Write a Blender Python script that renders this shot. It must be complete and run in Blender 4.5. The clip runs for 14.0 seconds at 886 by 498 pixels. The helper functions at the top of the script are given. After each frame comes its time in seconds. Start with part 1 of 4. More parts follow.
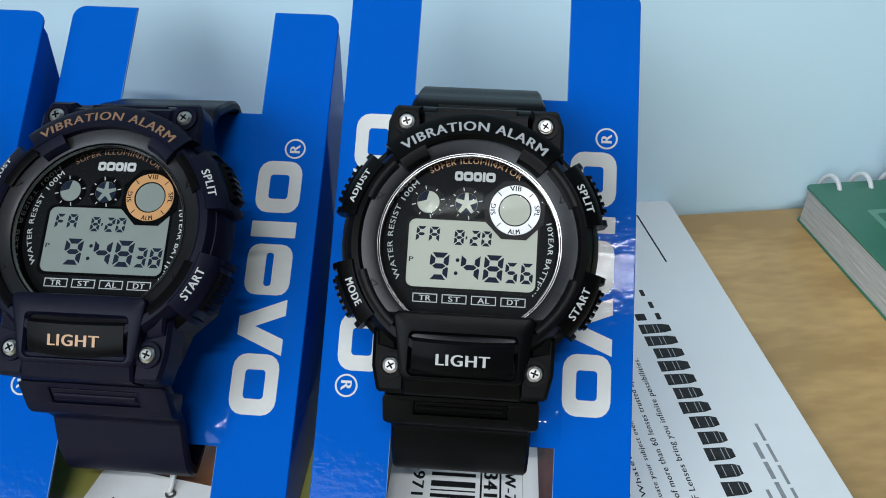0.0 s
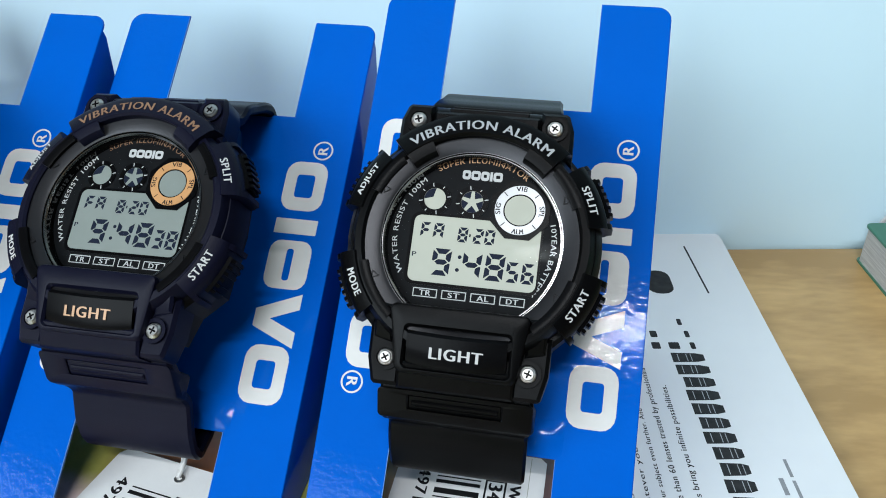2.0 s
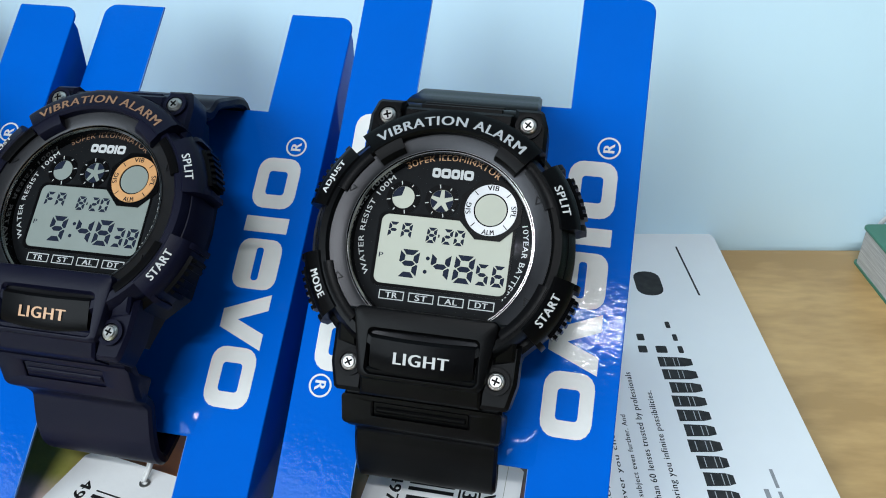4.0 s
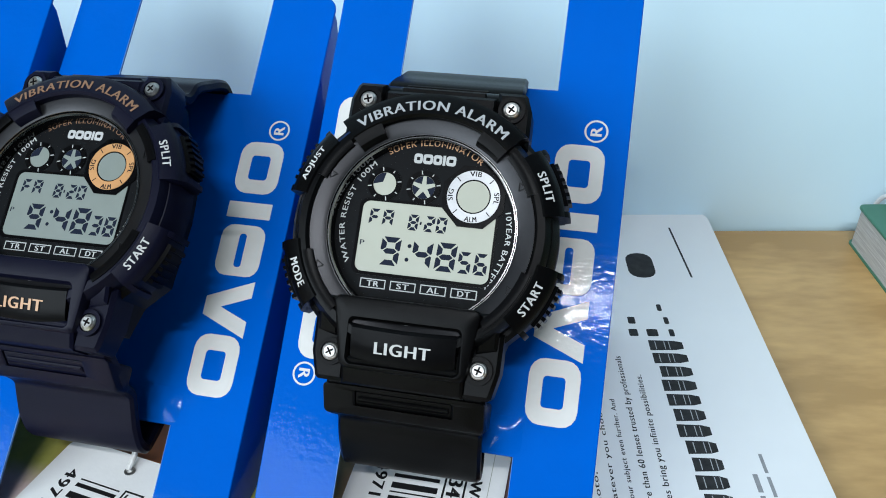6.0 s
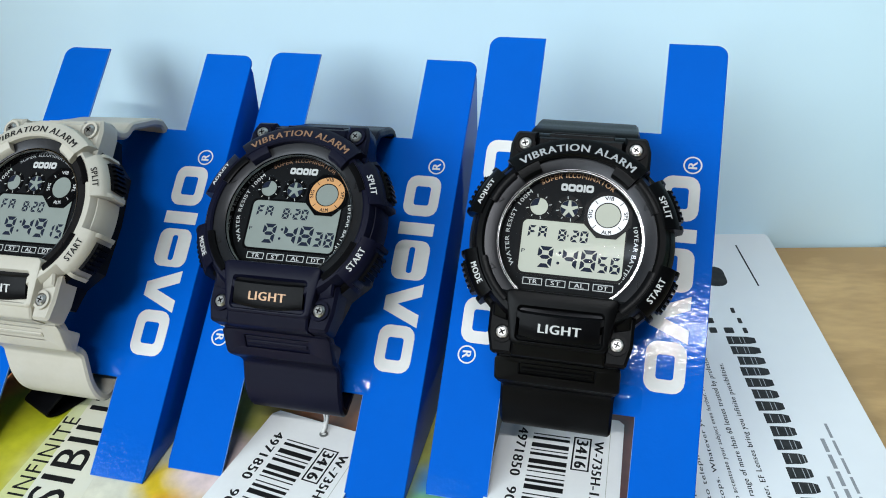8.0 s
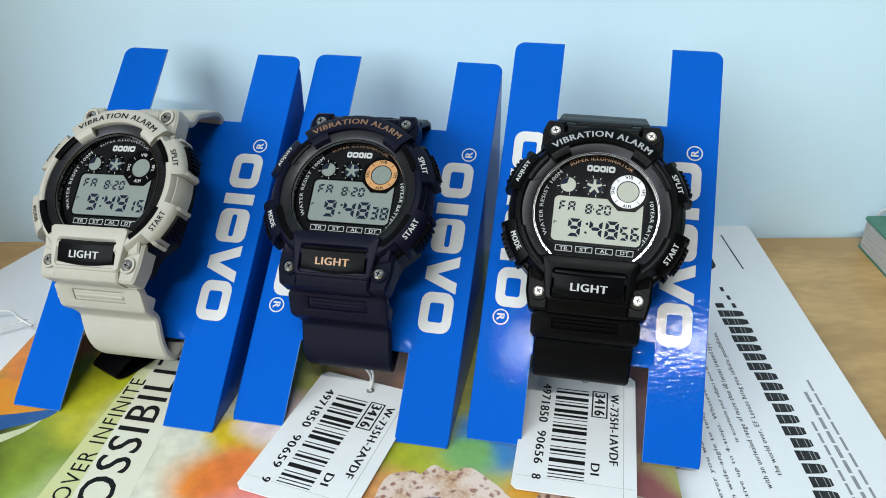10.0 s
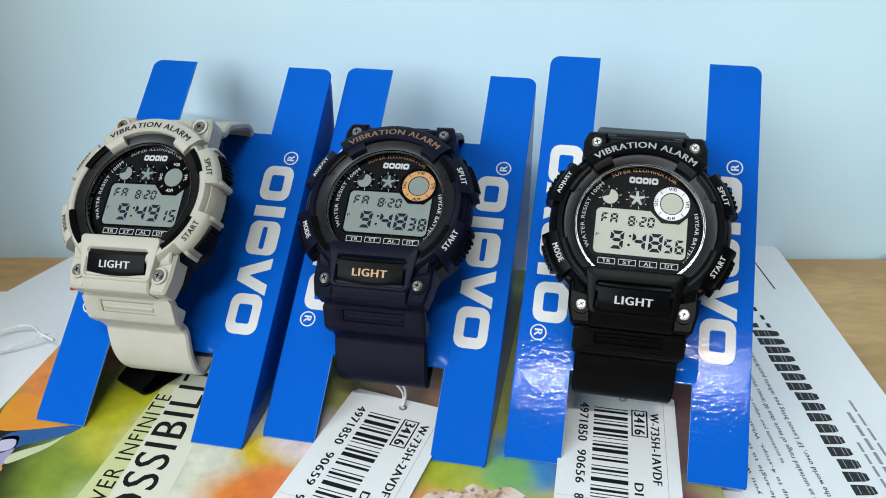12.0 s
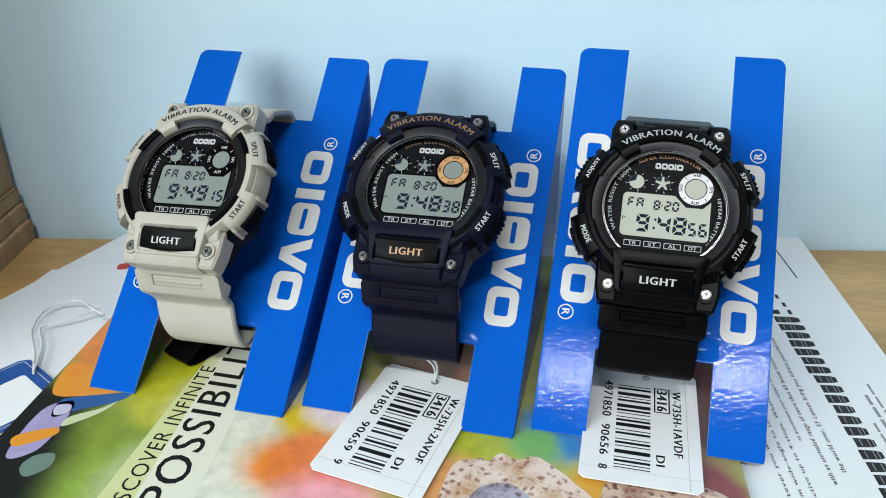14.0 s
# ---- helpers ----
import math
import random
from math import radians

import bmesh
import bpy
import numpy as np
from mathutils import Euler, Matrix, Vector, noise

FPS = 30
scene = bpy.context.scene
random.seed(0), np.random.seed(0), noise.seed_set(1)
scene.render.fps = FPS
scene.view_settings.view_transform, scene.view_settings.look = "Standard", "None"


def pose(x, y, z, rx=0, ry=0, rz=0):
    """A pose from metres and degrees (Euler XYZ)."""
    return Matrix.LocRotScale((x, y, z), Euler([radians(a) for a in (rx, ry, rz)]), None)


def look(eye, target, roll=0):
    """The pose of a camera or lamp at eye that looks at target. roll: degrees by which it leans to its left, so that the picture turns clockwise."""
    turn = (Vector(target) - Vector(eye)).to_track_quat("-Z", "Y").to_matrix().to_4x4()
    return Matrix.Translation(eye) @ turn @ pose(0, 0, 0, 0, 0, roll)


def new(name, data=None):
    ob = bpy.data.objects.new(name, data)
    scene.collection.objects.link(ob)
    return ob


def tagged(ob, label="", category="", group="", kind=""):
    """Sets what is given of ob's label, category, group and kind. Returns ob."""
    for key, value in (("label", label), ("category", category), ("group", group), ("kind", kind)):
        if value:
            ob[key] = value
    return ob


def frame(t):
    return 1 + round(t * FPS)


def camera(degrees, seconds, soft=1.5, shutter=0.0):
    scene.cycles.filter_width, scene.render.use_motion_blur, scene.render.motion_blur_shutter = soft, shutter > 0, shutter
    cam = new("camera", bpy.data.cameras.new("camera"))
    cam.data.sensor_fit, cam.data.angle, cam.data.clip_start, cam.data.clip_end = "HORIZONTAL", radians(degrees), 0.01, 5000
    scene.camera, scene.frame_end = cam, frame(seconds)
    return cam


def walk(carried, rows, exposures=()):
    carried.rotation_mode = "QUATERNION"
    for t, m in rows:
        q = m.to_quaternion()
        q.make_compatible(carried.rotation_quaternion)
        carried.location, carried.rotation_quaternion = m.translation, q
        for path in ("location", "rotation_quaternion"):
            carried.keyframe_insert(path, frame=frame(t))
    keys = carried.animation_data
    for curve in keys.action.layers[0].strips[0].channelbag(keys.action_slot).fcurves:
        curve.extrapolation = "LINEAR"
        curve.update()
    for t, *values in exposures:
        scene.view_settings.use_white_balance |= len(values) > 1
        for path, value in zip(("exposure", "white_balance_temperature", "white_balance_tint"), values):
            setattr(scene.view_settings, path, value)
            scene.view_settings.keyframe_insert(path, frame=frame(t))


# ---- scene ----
cam = camera(56.6, 14.0, soft=1.0)
PATH = [
    (0, (0.105, -0.093, 0.151), (-0.012, 1.539, -1.0), 0.7),
    (0.5, (0.12, -0.096, 0.147), (-0.113, 1.572, -0.931), -0.5),
    (1, (0.121, -0.095, 0.143), (-0.126, 1.577, -0.926), -0.5),
    (1.5, (0.12, -0.1, 0.145), (-0.178, 1.572, -0.912), -0.6),
    (2, (0.122, -0.097, 0.143), (-0.217, 1.571, -0.907), -0.3),
    (2.5, (0.125, -0.094, 0.142), (-0.227, 1.573, -0.906), -0.3),
    (3, (0.126, -0.093, 0.142), (-0.232, 1.572, -0.906), -0.2),
    (5.5, (0.131, -0.086, 0.138), (-0.226, 1.551, -0.954), -0.4),
    (6, (0.131, -0.086, 0.141), (-0.225, 1.54, -0.967), -0.6),
    (6.5, (0.133, -0.094, 0.156), (-0.239, 1.511, -0.979), -1.1),
    (7, (0.135, -0.103, 0.165), (-0.283, 1.488, -0.972), -1.9),
    (7.5, (0.128, -0.11, 0.164), (-0.312, 1.478, -0.97), -2.4),
    (8, (0.114, -0.135, 0.164), (-0.318, 1.514, -0.881), -2.1),
    (8.5, (0.11, -0.162, 0.171), (-0.308, 1.504, -0.853), -1.9),
    (11, (0.09, -0.173, 0.162), (-0.229, 1.546, -0.81), 0.4),
    (11.5, (0.087, -0.171, 0.159), (-0.242, 1.554, -0.797), 0.4),
    (12, (0.088, -0.173, 0.161), (-0.259, 1.561, -0.772), 0.2),
    (12.5, (0.088, -0.176, 0.161), (-0.277, 1.564, -0.756), -0.0),
    (13, (0.088, -0.186, 0.163), (-0.292, 1.546, -0.763), 0.0),
    (13.5, (0.088, -0.187, 0.162), (-0.31, 1.539, -0.767), 0.1),
    (14, (0.088, -0.186, 0.162), (-0.315, 1.534, -0.776), 0.1),
]
walk(cam, [(t, look(eye, target, roll)) for t, eye, target, roll in PATH], exposures=[(0.0, -0.30, 6350, 10), (0.6, -0.10, 6350, 10), (1.5, 0.03, 6350, 10), (6.5, 0.02, 6250, 10), (8.0, 0.03, 6450, 10), (11.0, -0.05, 6600, 10), (14.0, -0.05, 6600, 10)])

# ---- light ----
WALL = 11.5  # degrees by which the back wall and the table are turned


def room(x, y, z=0.0):
    """A place given along the back wall (x), out of it (y) and up (z)."""
    return Matrix.Translation((0.19, 0.166, 0)) @ pose(0, 0, 0, 0, 0, WALL) @ Vector((x, y, z))


world = bpy.data.worlds.new("world")
scene.world = world
world.use_nodes = True
world.node_tree.nodes["Background"].inputs["Color"].default_value = (0.75, 0.85, 1.0, 1)
world.node_tree.nodes["Background"].inputs["Strength"].default_value = 0.3


def area_lamp(name, eye, target, size_x, size_y, power, colour):
    data = bpy.data.lights.new(name, "AREA")
    data.shape, data.size, data.size_y, data.energy, data.color = "RECTANGLE", size_x, size_y, power, colour
    ob = new(name, data)
    ob.matrix_world = look(eye, target)
    return ob


area_lamp("tube_lamp", (0.22, -1.05, 1.54), (0.05, 0.05, 0.0), 0.56, 0.035, 15.0, (0.95, 0.98, 1.0))
# unseen soft light added from the left; the walls have no window
area_lamp("added_side_light", (-0.78, -1.32, 0.74), (-0.12, 0.1, 0.06), 1.40, 0.90, 36.5, (0.84, 0.94, 1.0))

# ---- materials ----


def material(name, colour, rough=0.5, metal=0.0, second=None, scale=40.0, mix=0.5, bump=0.0, bump_scale=600.0, coat=0.0,
             coat_rough=0.05, stretch=None, detail=4.0, spec=0.5, rough_var=0.0, bump_detail=3.0):
    """Principled surface with colour variation at two scales, uneven gloss and fine relief."""
    m = bpy.data.materials.new(name)
    m.use_nodes = True
    t = m.node_tree
    p = t.nodes["Principled BSDF"]
    p.inputs["Roughness"].default_value, p.inputs["Metallic"].default_value = rough, metal
    p.inputs["Coat Weight"].default_value, p.inputs["Coat Roughness"].default_value = coat, coat_rough
    p.inputs["Specular IOR Level"].default_value = spec
    where = t.nodes.new("ShaderNodeTexCoord")
    place = t.nodes.new("ShaderNodeMapping")
    if stretch:
        place.inputs["Scale"].default_value = stretch
    t.links.new(where.outputs["Object"], place.inputs["Vector"])
    p.inputs["Base Color"].default_value = (*colour, 1)
    if second:
        n = t.nodes.new("ShaderNodeTexNoise")
        n.inputs["Scale"].default_value, n.inputs["Detail"].default_value = scale, detail
        fine = t.nodes.new("ShaderNodeTexNoise")
        fine.inputs["Scale"].default_value, fine.inputs["Detail"].default_value = scale * 9, 3.0
        both = t.nodes.new("ShaderNodeMath")
        both.operation, both.inputs[1].default_value = "MULTIPLY_ADD", 0.35
        ramp = t.nodes.new("ShaderNodeMapRange")
        ramp.inputs["From Min"].default_value, ramp.inputs["From Max"].default_value = 0.45, 0.9
        ramp.inputs["To Max"].default_value = mix * 2
        blend = t.nodes.new("ShaderNodeMix")
        blend.data_type = "RGBA"
        blend.inputs["A"].default_value, blend.inputs["B"].default_value = (*colour, 1), (*second, 1)
        for node in (n, fine):
            t.links.new(place.outputs["Vector"], node.inputs["Vector"])
        t.links.new(fine.outputs["Fac"], both.inputs[0])
        t.links.new(n.outputs["Fac"], both.inputs[2])
        t.links.new(both.outputs["Value"], ramp.inputs["Value"])
        t.links.new(ramp.outputs["Result"], blend.inputs["Factor"])
        t.links.new(blend.outputs["Result"], p.inputs["Base Color"])
        if rough_var:
            spread = t.nodes.new("ShaderNodeMapRange")
            spread.inputs["To Min"].default_value, spread.inputs["To Max"].default_value = rough - rough_var, rough + rough_var
            t.links.new(both.outputs["Value"], spread.inputs["Value"])
            t.links.new(spread.outputs["Result"], p.inputs["Roughness"])
    if bump:
        n = t.nodes.new("ShaderNodeTexNoise")
        n.inputs["Scale"].default_value, n.inputs["Detail"].default_value = bump_scale, bump_detail
        b = t.nodes.new("ShaderNodeBump")
        b.inputs["Strength"].default_value, b.inputs["Distance"].default_value = bump, 0.0004
        t.links.new(place.outputs["Vector"], n.inputs["Vector"])
        t.links.new(n.outputs["Fac"], b.inputs["Height"])
        t.links.new(b.outputs["Normal"], p.inputs["Normal"])
        t.links.new(b.outputs["Normal"], p.inputs["Coat Normal"])
    return m


BLUE_CARD = material("glossy_blue_card", (0.0002, 0.096, 0.49), 0.5, second=(0.0002, 0.084, 0.43), scale=25, mix=0.3, bump=0.115,
                     bump_scale=640, bump_detail=2.0, coat=0.17, coat_rough=0.05, spec=0.02)
SIDE_CARD = material("glossy_blue_card_side", (0.0002, 0.096, 0.49), 0.5, second=(0.0002, 0.084, 0.43), scale=25, mix=0.3, bump=0.05,
                     bump_scale=430, bump_detail=1.6, coat=0.6, coat_rough=0.03, spec=0.02)
CARD_EDGE = material("pale_card_edge", (0.16, 0.33, 0.66), 0.7, second=(0.02, 0.13, 0.5), scale=160)
SILVER_PRINT = material("silver_print", (0.60, 0.59, 0.57), 0.45, second=(0.68, 0.67, 0.65), scale=60, mix=0.4, bump=0.115,
                        bump_scale=640, bump_detail=2.0, coat=0.17, coat_rough=0.05, spec=0.08)
BLACK_RESIN = material("black_resin", (0.0010, 0.0010, 0.0012), 0.33, second=(0.0020, 0.0020, 0.0022), scale=120, mix=0.4, bump=0.10,
                       bump_scale=4000, spec=0.08, rough_var=0.05)
NAVY_RESIN = material("navy_resin", (0.0030, 0.0034, 0.0115), 0.38, second=(0.0045, 0.0048, 0.0140), scale=120, mix=0.4, bump=0.10,
                      bump_scale=4000, spec=0.10, rough_var=0.05)
IVORY_RESIN = material("ivory_resin", (0.43, 0.405, 0.345), 0.5, second=(0.385, 0.36, 0.30), scale=90, mix=0.4, bump=0.08,
                       bump_scale=4000, spec=0.4)
BLACK_PLASTIC = material("black_plastic", (0.0020, 0.0020, 0.0023), 0.28, second=(0.0035, 0.0035, 0.004), scale=150, mix=0.4, bump=0.04,
                         bump_scale=3000, spec=0.05)
GLOSS_BLACK = material("polished_black_wall", (0.002, 0.002, 0.0022), 0.08, second=(0.003, 0.003, 0.0033), scale=200, mix=0.3, spec=0.6)
GUN_METAL = material("dark_metal_ring", (0.012, 0.012, 0.014), 0.33, metal=0.6, second=(0.018, 0.018, 0.020), scale=200, mix=0.4,
                     bump=0.05, bump_scale=5000)
CHROME = material("chrome", (0.30, 0.30, 0.30), 0.18, metal=1.0, second=(0.22, 0.22, 0.22), scale=300, mix=0.4)
STEEL = material("screw_steel", (0.52, 0.51, 0.49), 0.34, metal=1.0, second=(0.30, 0.29, 0.28), scale=900, mix=0.5)
DIAL_BLACK = material("dial_black", (0.006, 0.0065, 0.0072), 0.5, second=(0.009, 0.0095, 0.0105), scale=400, mix=0.3, spec=0.05)
LCD = material("lcd_grey", (0.43, 0.43, 0.36), 0.55, second=(0.47, 0.47, 0.40), scale=60, mix=0.3, spec=0.08)
# shaded copy of LCD for the ivory and navy watches; dimness put into colour
LCD_SHADED = material("lcd_grey_shaded", (0.20, 0.225, 0.205), 0.5, second=(0.235, 0.26, 0.24), scale=60, mix=0.3, spec=0.08)
LCD_INK = material("lcd_ink", (0.010, 0.014, 0.028), 0.5, second=(0.016, 0.02, 0.035), scale=400, mix=0.3, spec=0.05)
WHITE_INK = material("white_ink", (0.52, 0.52, 0.51), 0.5, second=(0.43, 0.43, 0.43), scale=500, mix=0.4, spec=0.08)
GREY_INK = material("silver_ink", (0.33, 0.34, 0.35), 0.4, second=(0.34, 0.35, 0.36), scale=500, mix=0.4)
COPPER_INK = material("copper_ink", (0.50, 0.27, 0.13), 0.4, second=(0.42, 0.22, 0.10), scale=500, mix=0.4)
DULL_COPPER = material("dull_copper_ink", (0.24, 0.14, 0.085), 0.4, second=(0.18, 0.10, 0.06), scale=500, mix=0.4, spec=0.1)
COPPER_METAL = material("copper_ring_paint", (0.56, 0.29, 0.12), 0.4, second=(0.46, 0.23, 0.09), scale=300, mix=0.4, spec=0.3)
SILVER_METAL = material("silver_ring_paint", (0.46, 0.46, 0.47), 0.36, metal=0.35, second=(0.36, 0.36, 0.37), scale=300, mix=0.4, spec=0.1)
BLACK_INK = material("black_ink", (0.008, 0.008, 0.009), 0.5, second=(0.018, 0.018, 0.018), scale=400, mix=0.4, spec=0.1)
GREY_PRINT = material("grey_print", (0.016, 0.017, 0.018), 0.4, second=(0.045, 0.045, 0.045), scale=400, mix=0.4, spec=0.1)
FAINT_PRINT = material("faint_grey_print", (0.30, 0.31, 0.32), 0.4, second=(0.22, 0.22, 0.23), scale=400, mix=0.4, spec=0.1)
TAG_PAPER = material("tag_card", (0.86, 0.86, 0.84), 0.6, second=(0.80, 0.80, 0.79), scale=70, mix=0.4, bump=0.06, bump_scale=1500)
PAPER = material("white_paper", (0.79, 0.80, 0.80), 0.42, second=(0.73, 0.74, 0.75), scale=14, mix=0.4, bump=0.05, bump_scale=60,
                 coat=0.25, coat_rough=0.25)
CORD = material("white_cord", (0.72, 0.72, 0.70), 0.7, second=(0.5, 0.5, 0.48), scale=900, mix=0.5)
WALL_PAINT = material("pale_blue_wall_paint", (0.64, 0.845, 0.93), 0.55, second=(0.60, 0.80, 0.90), scale=5, mix=0.4, bump=0.12,
                      bump_scale=90)
# unseen walls and ceiling, coloured dark to hold down bounced light
DARKENED_ROOM = material("darkened_room_paint", (0.11, 0.15, 0.18), 0.6, second=(0.09, 0.13, 0.155), scale=4, mix=0.4)
DARKENED_CEILING = material("darkened_ceiling_paint", (0.34, 0.36, 0.38), 0.6, second=(0.31, 0.33, 0.35), scale=4, mix=0.4)
TABLE_WOOD = material("table_veneer", (0.62, 0.385, 0.150), 0.42, second=(0.40, 0.235, 0.080), scale=13, mix=0.7,
                      stretch=(1.0, 3.2, 1.0), bump=0.05, bump_scale=300, coat=0.15, coat_rough=0.3)
BOX_WOOD = material("raw_wood", (0.50, 0.32, 0.165), 0.6, second=(0.30, 0.18, 0.085), scale=14, mix=0.6, stretch=(4, 4, 0.6), bump=0.1,
                    bump_scale=300)
FLOOR_TILE = material("floor_tile", (0.25, 0.24, 0.22), 0.4, second=(0.21, 0.20, 0.18), scale=3)
GREEN_COVER = material("green_cover", (0.035, 0.16, 0.095), 0.4, second=(0.05, 0.19, 0.12), scale=50, mix=0.4, coat=0.2)
GREEN_LINE = material("pale_green_print", (0.12, 0.30, 0.21), 0.4, second=(0.15, 0.33, 0.24), scale=60)
PAGES = material("page_block", (0.62, 0.61, 0.58), 0.8, second=(0.40, 0.39, 0.37), scale=60, mix=0.7, stretch=(1, 1, 40))
WIRE = material("white_wire", (0.70, 0.70, 0.70), 0.3, second=(0.6, 0.6, 0.6), scale=200)
DARK_BLUE = material("dark_blue_plastic", (0.006, 0.009, 0.03), 0.3, second=(0.01, 0.014, 0.045), scale=60)
TAG_BLUE = material("tag_blue_print", (0.012, 0.07, 0.27), 0.45, second=(0.016, 0.085, 0.31), scale=80)
RED_PRINT = material("red_print", (0.55, 0.04, 0.03), 0.45, second=(0.45, 0.03, 0.02), scale=80)


def glass_material():
    m = bpy.data.materials.new("watch_glass")
    m.use_nodes = True
    t = m.node_tree
    t.nodes.clear()
    out, mix = t.nodes.new("ShaderNodeOutputMaterial"), t.nodes.new("ShaderNodeMixShader")
    clear, gloss, edge = t.nodes.new("ShaderNodeBsdfTransparent"), t.nodes.new("ShaderNodeBsdfGlossy"), t.nodes.new("ShaderNodeFresnel")
    clear.inputs["Color"].default_value = (0.96, 0.97, 0.97, 1)
    gloss.inputs["Roughness"].default_value = 0.03
    edge.inputs["IOR"].default_value = 1.045
    t.links.new(edge.outputs["Fac"], mix.inputs["Fac"])
    t.links.new(clear.outputs["BSDF"], mix.inputs[1])
    t.links.new(gloss.outputs["BSDF"], mix.inputs[2])
    t.links.new(mix.outputs["Shader"], out.inputs["Surface"])
    return m


GLASS = glass_material()


def picture_material(name, base, spots, warp=0.010, rough=0.3):
    """A printed picture of soft colour fields. spots: x, y, radius in metres, then a colour; each lies over those before it."""
    m = material(name, base, rough, coat=0.35, coat_rough=0.15)
    t = m.node_tree
    p = t.nodes["Principled BSDF"]
    where = t.nodes.new("ShaderNodeTexCoord")
    bend = t.nodes.new("ShaderNodeTexNoise")
    bend.inputs["Scale"].default_value, bend.inputs["Detail"].default_value = 60.0, 4.0
    shift = t.nodes.new("ShaderNodeVectorMath")
    shift.operation, shift.inputs[1].default_value, shift.inputs[2].default_value = "MULTIPLY_ADD", (warp, warp, 0), (0, 0, 0)
    t.links.new(where.outputs["Object"], bend.inputs["Vector"])
    t.links.new(bend.outputs["Color"], shift.inputs[0])
    t.links.new(where.outputs["Object"], shift.inputs[2])
    colour = None
    for x, y, r, soft, *rgb in spots:
        far = t.nodes.new("ShaderNodeVectorMath")
        far.operation, far.inputs[1].default_value = "DISTANCE", (x + warp / 2, y + warp / 2, 0)
        t.links.new(shift.outputs["Vector"], far.inputs[0])
        fade = t.nodes.new("ShaderNodeMapRange")
        fade.interpolation_type = "SMOOTHSTEP"
        fade.inputs["From Min"].default_value, fade.inputs["From Max"].default_value = r * (1 - soft), r * (1 + soft)
        fade.inputs["To Min"].default_value, fade.inputs["To Max"].default_value = 1.0, 0.0
        t.links.new(far.outputs["Value"], fade.inputs["Value"])
        blend = t.nodes.new("ShaderNodeMix")
        blend.data_type = "RGBA"
        blend.inputs["A"].default_value, blend.inputs["B"].default_value = (*base, 1), (*rgb, 1)
        if colour:
            t.links.new(colour, blend.inputs["A"])
        t.links.new(fade.outputs["Result"], blend.inputs["Factor"])
        colour = blend.outputs["Result"]
    grain, level, tone = t.nodes.new("ShaderNodeTexNoise"), t.nodes.new("ShaderNodeMapRange"), t.nodes.new("ShaderNodeMix")
    grain.inputs["Scale"].default_value, grain.inputs["Detail"].default_value, grain.inputs["Roughness"].default_value = 200.0, 5.0, 0.55
    level.inputs["From Min"].default_value, level.inputs["From Max"].default_value = 0.3, 0.7
    level.inputs["To Min"].default_value, level.inputs["To Max"].default_value = 0.84, 1.10
    tone.data_type, tone.blend_type = "RGBA", "MULTIPLY"
    tone.inputs["Factor"].default_value = 1.0
    t.links.new(where.outputs["Object"], grain.inputs["Vector"])
    t.links.new(grain.outputs["Fac"], level.inputs["Value"])
    t.links.new(colour, tone.inputs["A"])
    t.links.new(level.outputs["Result"], tone.inputs["B"])
    t.links.new(tone.outputs["Result"], p.inputs["Base Color"])
    return m


# ---- building helpers ----
MM = 0.001


def part(name, bm, mat, parent=None, label="", smooth=False, unit=MM):
    """Links a bmesh, drawn in millimetres, as one mesh object under a thing or a part."""
    bmesh.ops.recalc_face_normals(bm, faces=bm.faces)
    me = bpy.data.meshes.new(name)
    bm.to_mesh(me)
    bm.free()
    me.transform(Matrix.Scale(unit, 4))
    if smooth:
        for f in me.polygons:
            f.use_smooth = True
        me.set_sharp_from_angle(angle=radians(38))
    me.materials.append(mat)
    ob = new(name, me)
    ob.parent = parent
    return tagged(ob, label)


def thing(name, m, label, category, group="", kind=""):
    ob = new(name)
    ob.empty_display_size = 0.01
    ob.matrix_world = m
    return tagged(ob, label, category, group, kind)


def prism(bm, outline, z0, z1, chamfer=0.0, slope=None):
    """A plate with the given outline; chamfer bevels its upper rim. slope(x, y) lifts the upper face."""
    lift = slope or (lambda x, y: 0.0)
    cx, cy = sum(p[0] for p in outline) / len(outline), sum(p[1] for p in outline) / len(outline)
    rings = [[(x, y, z0) for x, y in outline]]
    if chamfer:
        rings.append([(x, y, z1 - chamfer + lift(x, y)) for x, y in outline])
        inner = []
        n = len(outline)
        for i in range(n):
            a, b, c = (Vector(outline[j % n]) for j in (i - 1, i, i + 1))
            d1, d2 = (b - a), (c - b)
            if d1.length < 1e-9 or d2.length < 1e-9:
                inner.append((b.x, b.y, z1 + lift(b.x, b.y)))
                continue
            n1, n2 = Vector((-d1.y, d1.x)).normalized(), Vector((-d2.y, d2.x)).normalized()
            k = n1 + n2
            k = k / max(k.length_squared / 2, 0.4) if k.length > 1e-6 else n1
            turn = 1 if area_sign(outline) > 0 else -1
            q = b + k * chamfer * turn
            inner.append((q.x, q.y, z1 + lift(q.x, q.y)))
        rings.append(inner)
    else:
        rings.append([(x, y, z1 + lift(x, y)) for x, y in outline])
    loops = [[bm.verts.new(p) for p in ring] for ring in rings]
    for low, high in zip(loops, loops[1:]):
        for i in range(len(low)):
            j = (i + 1) % len(low)
            bm.faces.new((low[i], low[j], high[j], high[i]))
    bm.faces.new(loops[0][::-1])
    bm.faces.new(loops[-1])
    return bm


def area_sign(outline):
    return sum(a[0] * b[1] - a[1] * b[0] for a, b in zip(outline, outline[1:] + outline[:1]))


